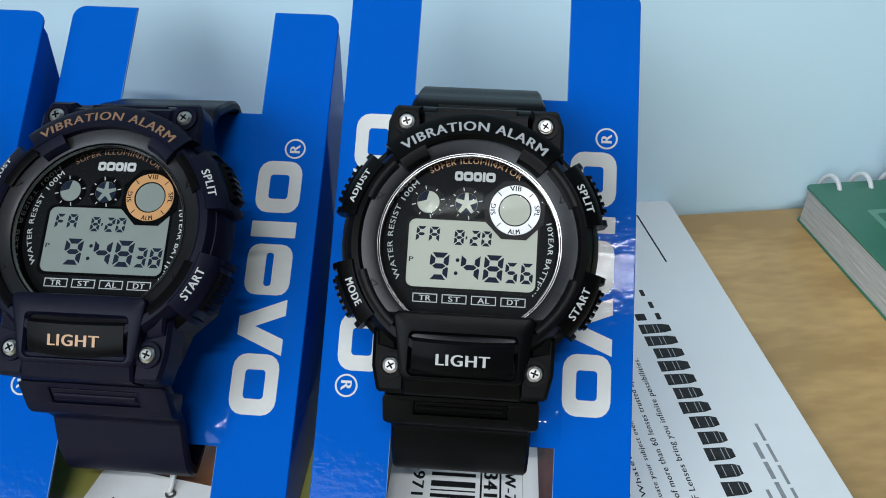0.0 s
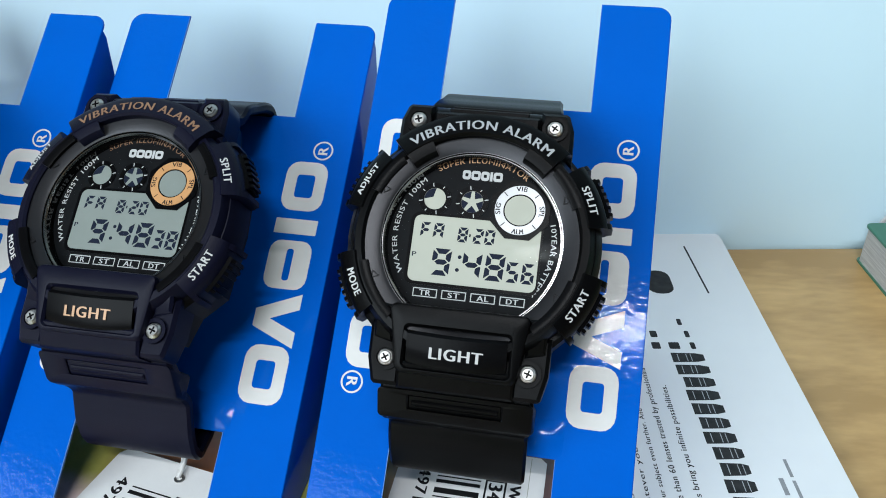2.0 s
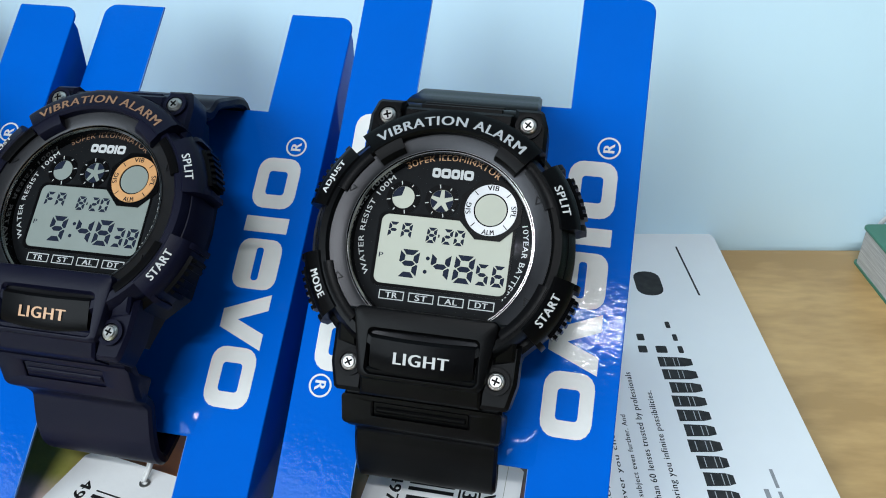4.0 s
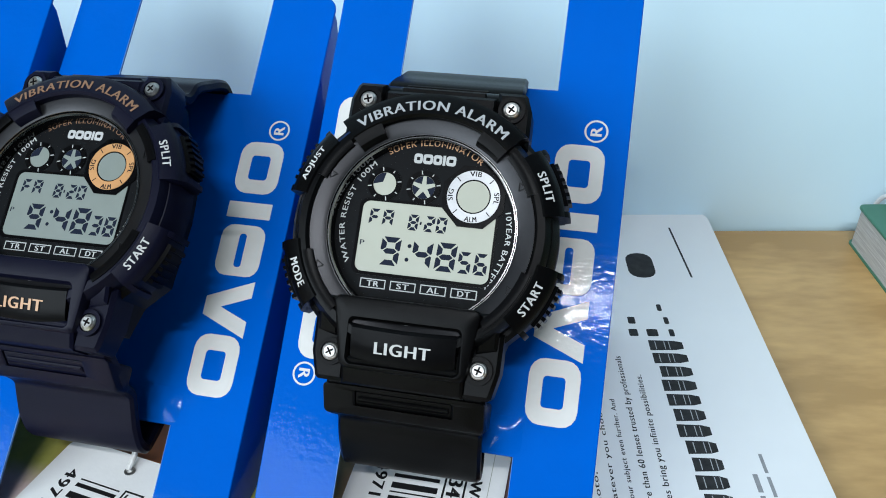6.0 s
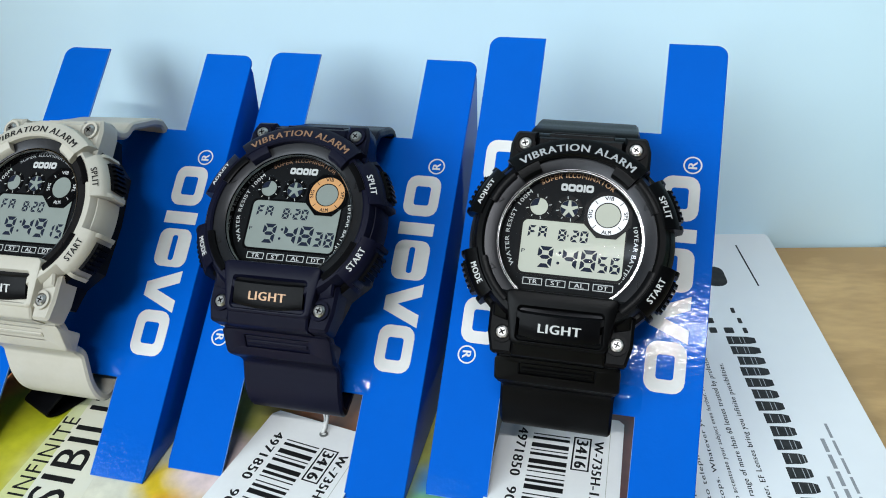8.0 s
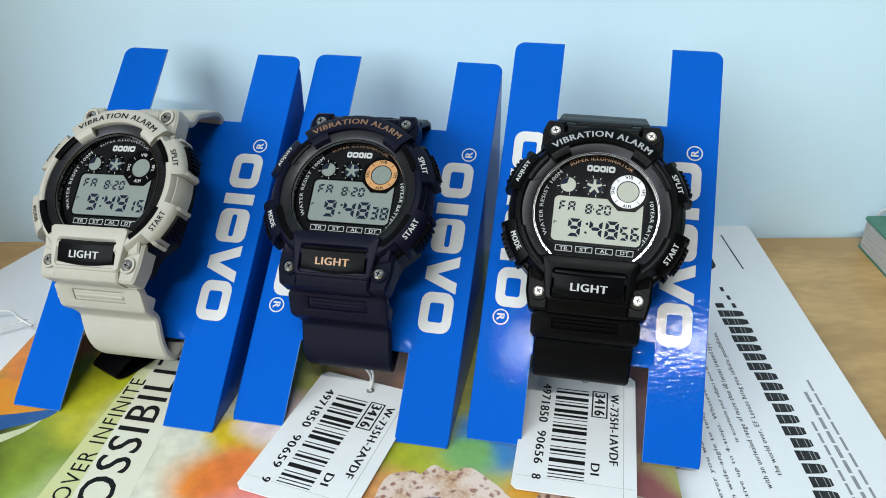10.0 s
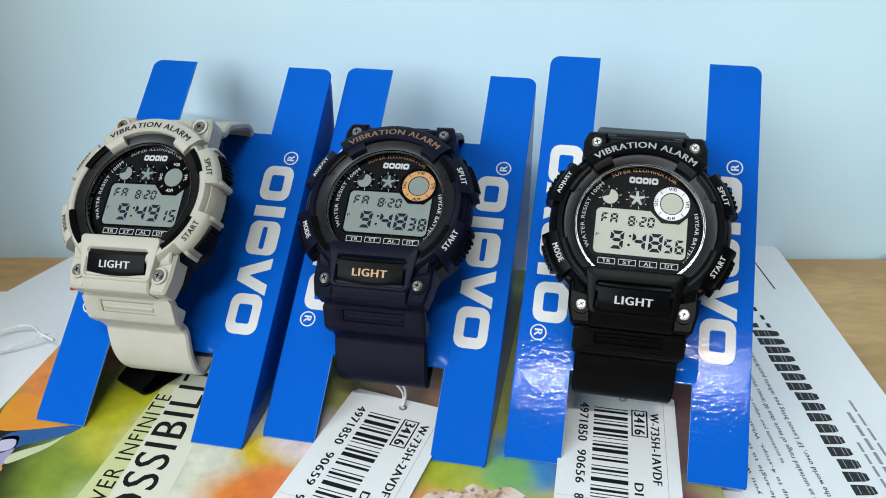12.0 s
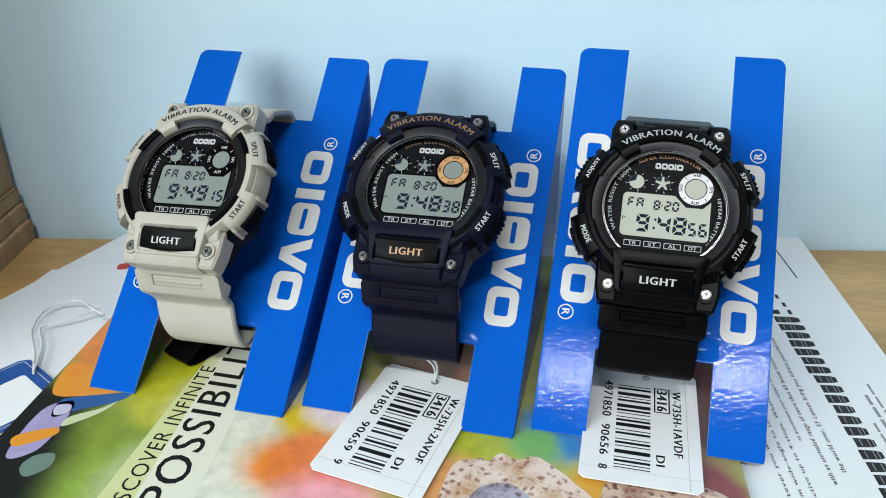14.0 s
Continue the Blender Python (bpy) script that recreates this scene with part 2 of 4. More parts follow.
def rounded(x0, y0, x1, y1, r, n=4):
    out = []
    for cx, cy, a in ((x1 - r, y0 + r, -90), (x1 - r, y1 - r, 0), (x0 + r, y1 - r, 90), (x0 + r, y0 + r, 180)):
        out += [(cx + r * math.cos(radians(a + 90 * i / n)), cy + r * math.sin(radians(a + 90 * i / n))) for i in range(n + 1)]
    return out


def circle(cx, cy, r, n=32, start=0.0):
    return [(cx + r * math.cos(start + math.tau * i / n), cy + r * math.sin(start + math.tau * i / n)) for i in range(n)]


def frame_plate(bm, outer, inner, z0, z1):
    """A plate with a hole: outer and inner outlines with as many points each."""
    n = len(outer)
    v = [[bm.verts.new((x, y, z)) for x, y in ring] for ring, z in ((outer, z0), (outer, z1), (inner, z1), (inner, z0))]
    for a in range(4):
        b = (a + 1) % 4
        for i in range(n):
            j = (i + 1) % n
            bm.faces.new((v[a][i], v[a][j], v[b][j], v[b][i]))
    return bm


def sloped_frame(bm, outer, inner, z0, z1, round_edge, lift):
    """A frame with rounded rims whose upper face is lifted by lift(x, y); both outlines have as many points."""
    def toward(a, b, d):
        return [tuple(Vector(p) + (Vector(q) - Vector(p)).normalized() * d) for p, q in zip(a, b)]
    rings = [(outer, z0), (outer, z1 - round_edge), (toward(outer, inner, round_edge * 0.3), z1 - round_edge * 0.3), (toward(outer, inner, round_edge), z1),
             (toward(inner, outer, round_edge * 0.6), z1), (inner, z1 - round_edge * 0.6), (inner, z0)]
    v = [[bm.verts.new((x, y, z + (lift(x, y) if z > z0 else 0.0))) for x, y in ring] for ring, z in rings]
    n = len(outer)
    for a in range(len(v)):
        b = (a + 1) % len(v)
        for i in range(n):
            j = (i + 1) % n
            bm.faces.new((v[a][i], v[a][j], v[b][j], v[b][i]))
    return bm


def sweep(bm, profile, a0, a1, n=24, cx=0.0, cy=0.0):
    """A closed profile of (radius, height) turned about the watch's axis from angle a0 to a1 in degrees."""
    full = abs(a1 - a0) >= 359.9
    steps = n if full else n + 1
    rings = []
    for i in range(steps):
        a = radians(a0 + (a1 - a0) * i / n)
        rings.append([bm.verts.new((cx + r * math.cos(a), cy + r * math.sin(a), z)) for r, z in profile])
    m = len(profile)
    for i in range(n):
        p, q = rings[i], rings[(i + 1) % steps]
        for k in range(m):
            bm.faces.new((p[k], p[(k + 1) % m], q[(k + 1) % m], q[k]))
    if not full:
        bm.faces.new(rings[0][::-1])
        bm.faces.new(rings[-1])
    return bm


def ribbon(bm, line, half_width, thick, round_edge=0.5, sway=0.0):
    """A band that follows line, a row of (y, z, grow): its outer face lies on the line, its body on the inner side."""
    rows = []
    for i, (y, z, grow) in enumerate(line):
        a, b = line[max(i - 1, 0)], line[min(i + 1, len(line) - 1)]
        d = Vector((b[0] - a[0], b[1] - a[1])).normalized()
        inward = Vector((d.y, -d.x))
        w, e = half_width + grow, round_edge
        section = [(-w, e), (-w + e, 0), (w - e, 0), (w, e), (w, thick - e), (w - e, thick), (-w + e, thick), (-w, thick - e)]
        drop = min(max(-17.0 - z, 0.0), 15.0)
        side = lambda x: x + sway * drop * (1.0 if x > 0 else 1.0 + 0.09 * max(drop - 3.0, 0.0))
        rows.append([bm.verts.new((side(x), y + inward.x * s, z + inward.y * s)) for x, s in section])
    for p, q in zip(rows, rows[1:]):
        for k in range(8):
            bm.faces.new((p[k], p[(k + 1) % 8], q[(k + 1) % 8], q[k]))
    bm.faces.new(rows[0])
    bm.faces.new(rows[-1][::-1])
    return bm


def tube(bm, points, r, n=8):
    """A cord through the given points."""
    pts = [Vector(p) for p in points]
    smooth = []
    for i in range(len(pts) - 1):
        p0, p1, p2, p3 = pts[max(i - 1, 0)], pts[i], pts[i + 1], pts[min(i + 2, len(pts) - 1)]
        for k in range(6):
            t = k / 6
            smooth.append(0.5 * (2 * p1 + (p2 - p0) * t + (2 * p0 - 5 * p1 + 4 * p2 - p3) * t * t + (3 * p1 - p0 - 3 * p2 + p3) * t ** 3))
    smooth.append(pts[-1])
    rings = []
    for i, p in enumerate(smooth):
        d = (smooth[min(i + 1, len(smooth) - 1)] - smooth[max(i - 1, 0)]).normalized()
        u = d.cross(Vector((0.31, 0.17, 0.93))).normalized()
        v = d.cross(u)
        rings.append([bm.verts.new(p + r * (u * math.cos(math.tau * k / n) + v * math.sin(math.tau * k / n))) for k in range(n)])
    for a, b in zip(rings, rings[1:]):
        for k in range(n):
            bm.faces.new((a[k], a[(k + 1) % n], b[(k + 1) % n], b[k]))
    bm.faces.new(rings[0][::-1])
    bm.faces.new(rings[-1])
    return bm


LETTERS = {}


def letters(body, width, height):
    """Vertices and faces of a line of words in the built-in font, fitted into width x height about the origin."""
    key = body
    if key not in LETTERS:
        data = bpy.data.curves.new("words", "FONT")
        data.body, data.resolution_u, data.space_character = body, 3, 1.12
        ob = bpy.data.objects.new("words", data)
        me = bpy.data.meshes.new_from_object(ob)
        LETTERS[key] = ([tuple(v.co) for v in me.vertices], [tuple(f.vertices) for f in me.polygons])
        bpy.data.objects.remove(ob)
        bpy.data.meshes.remove(me)
    v, f = LETTERS[key]
    x0, x1 = min(p[0] for p in v), max(p[0] for p in v)
    y0, y1 = min(p[1] for p in v), max(p[1] for p in v)
    sx, sy = width / max(x1 - x0, 1e-6), height / max(y1 - y0, 1e-6)
    return [((p[0] - (x0 + x1) / 2) * sx, (p[1] - (y0 + y1) / 2) * sy) for p in v], f


def write(bm, body, width, height, place, bold=0.012):
    """Adds words; place(x, y) gives the spot of a point of the line. bold thickens the strokes by a second, shifted print."""
    v, f = letters(body, width, height)
    shifts = ((0.0, 0.0),) if bold <= 0 else ((-bold * 2.2 * height, 0.0), (bold * 2.2 * height, 0.006))
    for dx, dz in shifts:
        made = []
        for x, y in v:
            p = place(x + dx, y)
            made.append(bm.verts.new((p[0], p[1], p[2] + dz)))
        for face in f:
            if len(set(face)) > 2:
                try:
                    bm.faces.new([made[i] for i in face])
                except ValueError:
                    pass
    return bm


def flat(cx, cy, z, turn=0.0):
    c, s = math.cos(radians(turn)), math.sin(radians(turn))
    return lambda x, y: (cx + c * x - s * y, cy + s * x + c * y, z)


def arc(r, middle, z, inward=False, rise=0.0):
    """Words bent round the watch's axis about the angle middle; inward: their heads point to the axis."""
    def spot(x, y):
        if inward:
            a, q = radians(middle) + x / r, r - y
        else:
            a, q = radians(middle) - x / r, r + y
        return q * math.cos(a), q * math.sin(a), z + rise * y
    return spot


SEGMENTS = {"0": "abcdef", "1": "bc", "2": "abdeg", "3": "abcdg", "4": "bcfg", "5": "acdfg", "6": "acdefg", "7": "abc", "8": "abcdefg",
            "9": "abcdfg", "F": "aefg", "R": "abcefg", "-": "g"}


def digit(bm, ch, x, y, w, h, z, stroke, lean=0.09):
    """One seven-segment figure with its lower left corner at x, y."""
    s, g = stroke, stroke * 0.12
    m = h / 2
    bars = {
        "a": [(g + s * .2, h), (w - g - s * .2, h), (w - s - g, h - s), (s + g, h - s)],
        "d": [(g + s * .2, 0), (s + g, s), (w - s - g, s), (w - g - s * .2, 0)],
        "g": [(g + s * .4, m), (s + g, m + s / 2), (w - s - g, m + s / 2), (w - g - s * .4, m), (w - s - g, m - s / 2), (s + g, m - s / 2)],
        "f": [(0, h - g - s * .2), (s, h - s - g), (s, m + s / 2 + g), (s * .3, m + g), (0, m + s * .3)],
        "b": [(w, h - g - s * .2), (w, m + s * .3), (w - s * .3, m + g), (w - s, m + s / 2 + g), (w - s, h - s - g)],
        "e": [(0, g + s * .2), (0, m - s * .3), (s * .3, m - g), (s, m - s / 2 - g), (s, s + g)],
        "c": [(w, g + s * .2), (w - s, s + g), (w - s, m - s / 2 - g), (w - s * .3, m - g), (w, m - s * .3)],
    }
    for key in SEGMENTS[ch]:
        bm.faces.new([bm.verts.new((x + px + lean * py, y + py, z)) for px, py in bars[key]])


# ---- structure ----


def slab(name, corner, size, mat, label, category):
    bm = bmesh.new()
    x0, y0, z0 = corner
    x1, y1, z1 = (a + b for a, b in zip(corner, size))
    prism(bm, [(x0, y0), (x1, y0), (x1, y1), (x0, y1)], z0, z1)
    ob = part(name, bm, mat, None, "", unit=1.0)
    ob.matrix_world = Matrix.Translation((0.19, 0.166, 0)) @ pose(0, 0, 0, 0, 0, WALL)
    return tagged(ob, label, category, kind="structure")


TABLE_Z = -0.006
slab("wall_north", (-1.8, 0.0, -0.76), (3.4, 0.12, 2.6), WALL_PAINT, "pale blue painted wall behind the table", "wall")
slab("wall_south", (-1.8, -4.12, -0.76), (3.4, 0.12, 2.6), DARKENED_ROOM, "unseen grey-blue wall across the room, darkened to cut bounced light", "wall")
slab("wall_east", (1.6, -4.12, -0.76), (0.12, 4.24, 2.6), DARKENED_ROOM, "unseen grey-blue side wall, darkened to cut bounced light", "wall")
slab("wall_west", (-1.92, -4.12, -0.76), (0.12, 4.24, 2.6), DARKENED_ROOM, "unseen grey-blue side wall, darkened to cut bounced light", "wall")
slab("floor", (-1.92, -4.12, -0.80), (3.64, 4.24, 0.04), FLOOR_TILE, "grey tiled floor of the room", "floor")
slab("ceiling", (-1.92, -4.12, 1.84), (3.64, 4.24, 0.05), DARKENED_CEILING, "unseen grey ceiling of the room, darkened to cut bounced light", "ceiling")

# ---- table ----
desk = thing("table", Matrix.Translation((0.19, 0.166, 0)) @ pose(0, 0, 0, 0, 0, WALL), "light brown wood veneer table pushed against the wall", "table")
bm = bmesh.new()
prism(bm, [(-1.0, -0.65), (0.7, -0.65), (0.7, -0.002), (-1.0, -0.002)], TABLE_Z - 0.025, TABLE_Z, 0.002)
part("tabletop", bm, TABLE_WOOD, desk, unit=1.0)
for x, y in ((-0.96, -0.61), (0.66, -0.61), (-0.96, -0.04), (0.66, -0.04)):
    bm = bmesh.new()
    prism(bm, [(x - .025, y - .025), (x + .025, y - .025), (x + .025, y + .025), (x - .025, y + .025)], -0.76, TABLE_Z - 0.025)
    part("leg", bm, TABLE_WOOD, desk, unit=1.0)

# ---- card stands ----
LEAN_LENGTH, CARD_W = 129.0, 66.0


def block_marks(panel, flip, z):
    """The printed mark of plain silver shapes that runs along one side of the stand, each a part of the panel."""
    def put(u, v):
        # u runs along the mark, v across it
        return (61.5 - v * 0.92, 33.3 + u) if not flip else (3.4 + v * 0.92, 97.3 - u)

    def loop(pts):
        return [put(*p) for p in pts]
    ring = put(60.6, 2.6)
    shapes = [(loop(rounded(0.0, 0, 13.0, 11, 3.2)), loop(rounded(3.4, 3.1, 9.6, 7.9, 0.8))),
              (loop([(12.8, 0), (16.4, 0), (19.0, 7.0), (21.6, 0), (25.2, 0), (21.0, 11), (17.0, 11)]), None),
              (loop(rounded(26.0, 0, 37.6, 11, 2.8)), loop(rounded(28.0, 4.6, 35.6, 6.4, 0.7))),
              (loop(rounded(39.2, 0, 42.9, 11, 0.2)), None),
              (loop(rounded(45.0, 0, 57.4, 11, 3.2)), loop(rounded(48.3, 3.1, 54.1, 7.9, 0.8))),
              (circle(*ring, 2.45, 28), circle(*ring, 2.05, 28))]
    for outer, inner in shapes:
        bm = bmesh.new()
        frame_plate(bm, outer, inner, z, z + 0.03) if inner else prism(bm, outer, z, z + 0.03)
        part("printed_shape", bm, SILVER_PRINT, panel)
    bm = bmesh.new()
    write(bm, "R", 1.9, 2.5, lambda x, y: (*put(60.6 + x, 2.6 + y), z + 0.03), 0.02)
    part("lettering", bm, SILVER_PRINT, panel)


def card_stand(x, y, angle, label):
    top = thing("display_stand", pose(x, y, 0.0005), label, "display stand", "card stands on the brochure")
    c, s = math.cos(radians(angle)), math.sin(radians(angle))
    tilt = pose(0, 0, 0, angle)
    L, W = LEAN_LENGTH, CARD_W
    left, right, low, high = 16.0, 50.2, 26.5, 102.3
    r = 3.2
    corner_r = [(W - r + r * math.sin(radians(a)), L - r + r * math.cos(radians(a))) for a in range(90, -1, -15)]
    corner_l = [(r - r * math.sin(radians(a)), L - r + r * math.cos(radians(a))) for a in range(0, 91, 15)]
    outline = [(0.3, 0), (left, 0), (left, low), (right, low), (right, 0), (W - 0.3, 0), (W, 2)] + corner_r + [(right, L), (right, high), (left, high), (left, L)] + corner_l + [(0, 2)]
    bm = bmesh.new()
    prism(bm, outline, -0.55, 0.0, 0.16)
    panel = part("front_panel", bm, BLUE_CARD, top)
    panel.matrix_local = tilt
    block_marks(panel, False, 0.012)
    block_marks(panel, True, 0.012)
    # soft dent beside the notch, where the strap pulls the card
    bm = bmesh.new()
    n = 12
    grid = [[bm.verts.new((47.0 + 4.6 * (-1 + 2 * i / n), 30.6 + 3.6 * (-1 + 2 * k / n), 0.55 * max(0.0, 1 - (1 - 2 * i / n) ** 2) * max(0.0, 1 - (1 - 2 * k / n) ** 2) - 0.01))
             for k in range(n + 1)] for i in range(n + 1)]
    for i in range(n):
        for k in range(n):
            bm.faces.new((grid[i][k], grid[i + 1][k], grid[i + 1][k + 1], grid[i][k + 1]))
    part("dent", bm, BLUE_CARD, panel, "soft bulge in the card beside the notch", smooth=True)
    # pale cut edges of the card
    for a, b in (((left, 0.0), (left, low)), ((right, low), (right, 0.0)), ((left, high), (left, L - 0.5)), ((right, L - 0.5), (right, high)), ((1.0, 0.0), (left, 0.0)), ((right, 0.0), (W - 1.0, 0.0))):
        a, b = Vector(a), Vector(b)
        n = Vector((-(b - a).y, (b - a).x)).normalized() * 0.09
        bm = bmesh.new()
        prism(bm, [tuple(a - n * 0.2), tuple(b - n * 0.2), tuple(b + n), tuple(a + n)], -0.5, 0.008)
        part("cut_edge", bm, CARD_EDGE, panel, "pale cut edge of the card")
    # side wings: upright behind, resting on the brochure
    for x0 in (0.0, W - 0.5):
        bm = bmesh.new()
        pts = [(1.0 * c + 0.4 * s, 0.0), (L * c - 2.0, 0.0), (L * c - 2.0, L * s * 0.965 - 2.0), (L * c * 0.972, L * s * 0.972 - 0.8), (3.0 * c + 0.4 * s, 3.0 * s - 0.4 * c)]
        rows = [[bm.verts.new((x0 + dx, py, pz)) for py, pz in pts] for dx in (0.0, 0.5)]
        for i in range(len(pts)):
            j = (i + 1) % len(pts)
            bm.faces.new((rows[0][i], rows[0][j], rows[1][j], rows[1][i]))
        bm.faces.new(rows[0])
        bm.faces.new(rows[1][::-1])
        part("side_panel", bm, SIDE_CARD, top)
    # unseen back panel, added to keep light out of the stand's inside
    bm = bmesh.new()
    prism(bm, [(0.6, L * c - 2.6), (W - 0.6, L * c - 2.6), (W - 0.6, L * c - 2.1), (0.6, L * c - 2.1)], 0.0, 46.0)
    part("shade_back_panel", bm, SIDE_CARD, top)
    return top


card_stand(-0.0697, -0.0067, 40.2, "glossy blue folded card watch stand holding the ivory watch")
card_stand(-0.0004, 0.0, 39.6, "glossy blue folded card watch stand holding the navy watch")
card_stand(0.0700, 0.0055, 44.8, "glossy blue folded card watch stand holding the black watch")

# ---- watches ----


def strap_rows(points, steps=6):
    pts = [Vector(p) for p in points]
    out = []
    for i in range(len(pts) - 1):
        p0, p1, p2, p3 = pts[max(i - 1, 0)], pts[i], pts[i + 1], pts[min(i + 2, len(pts) - 1)]
        for k in range(steps):
            t = k / steps
            out.append(tuple(0.5 * (2 * p1 + (p2 - p0) * t + (2 * p0 - 5 * p1 + 4 * p2 - p3) * t * t + (3 * p1 - p0 - 3 * p2 + p3) * t ** 3)))
    return out + [tuple(pts[-1])]


def wristwatch(m, label, resin, shell_ink, light_ink, ring_mat, ring_ink, name_ink, lcd, time, seconds, deep, sway=0.0):
    top = thing("wristwatch", m, label, "watch", "watches on card stands")

    # case under the shell
    bm = bmesh.new()
    prism(bm, [(15.2, -24), (17, -18), (21.5, -13.5), (22.4, 0), (21.5, 13.5), (17, 18), (15.2, 24), (-15.2, 24), (-17, 18), (-21.5, 13.5), (-22.4, 0), (-21.5, -13.5), (-17, -18), (-15.2, -24)], -11.0, -2.0, 0.8)
    prism(bm, circle(0, 0, 17.5, 40), -13.0, -11.0)
    case = part("case", bm, BLACK_PLASTIC, top, "black case under the resin shell")

    # resin shell: ring, upper arch, button guards, lugs, lower panel
    bm = bmesh.new()
    sweep(bm, [(20.2, -3.0), (20.2, 1.9), (20.7, 2.3), (22.0, 2.1), (23.0, 0.6), (23.2, -3.0)], 0, 360, 72)
    part("bezel", bm, resin, top, smooth=True)
    bm = bmesh.new()
    sweep(bm, [(19.9, -0.5), (19.9, 3.0), (20.4, 3.5), (23.6, 2.9), (24.5, 2.2), (25.0, 0.0), (25.0, -3.0), (22.0, -3.0)], 47, 133, 30)
    for a0, a1 in ((47, 63), (117, 133)):
        sweep(bm, [(17.7, 0.6), (17.7, 2.0), (18.3, 2.9), (19.9, 3.3), (20.3, 3.3), (20.3, 0.6)], a0, a1, 8)
    arch = part("upper_arch", bm, resin, top, smooth=True)
    guards = []
    for sign in (1, -1):
        for lo, hi in ((11, 40), (-40, -11)):
            a0, a1 = (lo, hi) if sign > 0 else (180 - hi, 180 - lo)
            bm = bmesh.new()
            sweep(bm, [(21.4, -7.0), (21.4, 2.0), (22.0, 2.4), (24.3, 1.5), (25.3, 0.5), (25.6, -1.5), (25.2, -7.0)], a0, a1, 10)
            for b in (a0, a1 - 2.4):
                sweep(bm, [(25.0, -6.5), (25.0, 0.4), (25.9, -0.2), (26.35, -1.4), (26.35, -6.0)], b, b + 2.4, 2)
            guards.append(part("button_guard", bm, resin, top, smooth=True))
        a0, a1 = (-10.5, 10.5) if sign > 0 else (169.5, 190.5)
        bm = bmesh.new()
        sweep(bm, [(22.0, -6.5), (22.0, 0.8), (23.2, 0.4), (24.3, -1.4), (24.3, -6.5)], a0, a1, 8)
        part("side_guard", bm, resin, top, smooth=True)
    for sy in (1, -1):
        for sx in (1, -1):
            bm = bmesh.new()
            end = 26.9 if sy > 0 else 28.3
            side = [(10.5, 16.5), (17.0, 16.5), (16.9, 23.5), (15.9, end - 0.5), (15.3, end), (10.5, end)]
            prism(bm, [(sx * x, sy * y) for x, y in side][::sx * sy], -7.0, -0.5, 0.7, lambda x, y: -0.10 * max(abs(y) - 22, 0))
            frame_plate(bm, circle(sx * 13.3, sy * 23.3, 2.45, 24), circle(sx * 13.3, sy * 23.3, 1.75, 24), -1.4, -0.05)
            part("lug", bm, resin, top, smooth=True)
    bm = bmesh.new()
    prism(bm, rounded(-10.5, 21.0, 10.5, 25.6, 0.6), -7.0, -0.6, 0.6)
    part("lug_bridge", bm, resin, top, smooth=True)
    tilt = lambda x, y: (y + 13.5) * 0.20
    bm = bmesh.new()
    bow = lambda ring, d: [(x, y - (d * (1 - (x / 12.0) ** 2) if y < -21 else 0.0)) for x, y in ring]
    wide = [(x * (1.0 + 0.012 * (y + 20)), y) for x, y in rounded(-12.2, -25.6, 12.2, -13.2, 1.4, 8)]
    sloped_frame(bm, bow(wide, 0.8), bow(rounded(-9.7, -24.4, 9.7, -17.2, 0.9, 8), 0.6), -5.0, 3.35, 0.9, tilt)
    prism(bm, [(-10.9, -28.6), (10.9, -28.6), (10.9, -23.6), (-10.9, -23.6)], -6.0, 0.9, 0.5, lambda x, y: (y + 24) * 0.42)
    for sx in (1, -1):
        prism(bm, [(sx * 12.4, -13.5), (sx * 16.2, -13.0), (sx * 16.0, -19.6), (sx * 12.4, -20.5)][::sx], -5.0, 1.9, 0.5, lambda x, y: (y + 13) * 0.26)
    prism(bm, [(-12.0, -27.0), (12.0, -27.0), (12.0, -14.0), (-12.0, -14.0)], -5.2, -1.4)
    part("button_surround", bm, resin, top, smooth=True)

    for a0, a1 in ((22, 45), (-50, -17), (135, 158), (197, 230)):
        bm = bmesh.new()
        sweep(bm, [(19.6, 0.5), (19.6, 2.2), (20.5, 2.55), (21.35, 2.45), (21.35, 0.5)], a0, a1, 8)
        part("bezel_insert", bm, BLACK_PLASTIC, top, "black insert in the shell", smooth=True)

    # words on the shell
    bm = bmesh.new()
    write(bm, "VIBRATION ALARM", 28.6, 1.85, arc(21.95, 90, 3.31, rise=-0.19), 0.02)
    part("lettering", bm, shell_ink[0], arch)
    for guard, word, w, mid, inward in ((guards[0], "SPLIT", 5.5, 24, False), (guards[1], "START", 6.3, -26, True), (guards[2], "ADJUST", 6.8, 155, False), (guards[3], "MODE", 5.2, 206, True)):
        bm = bmesh.new()
        write(bm, word, w, 1.45, arc(23.3, mid, 2.06, inward, rise=0.37 if inward else -0.37), 0.02)
        part("lettering", bm, shell_ink[1], guard)

    # light button
    bm = bmesh.new()
    n = 14
    rows = []
    for i in range(n + 1):
        u = -1 + 2 * i / n
        x = 9.3 * u
        y0, y1 = -24.0 - 0.9 * (1 - u * u) + 0.3, -17.9 - 0.35 * (1 - u * u)
        z = 2.3 - 0.5 * u * u
        ring = [(x, y1, 0.2), (x, y1, z + 0.15), (x, y1 - 0.7, z + 0.75), (x, (y0 + y1) / 2, z + 0.15), (x, y0 + 0.7, z - 0.55), (x, y0, z - 1.1), (x, y0, -1.0)]
        rows.append([bm.verts.new(p) for p in ring])
    for p, q in zip(rows, rows[1:]):
        for k in range(6):
            bm.faces.new((p[k], p[k + 1], q[k + 1], q[k]))
    bm.faces.new(rows[0])
    bm.faces.new(rows[-1][::-1])
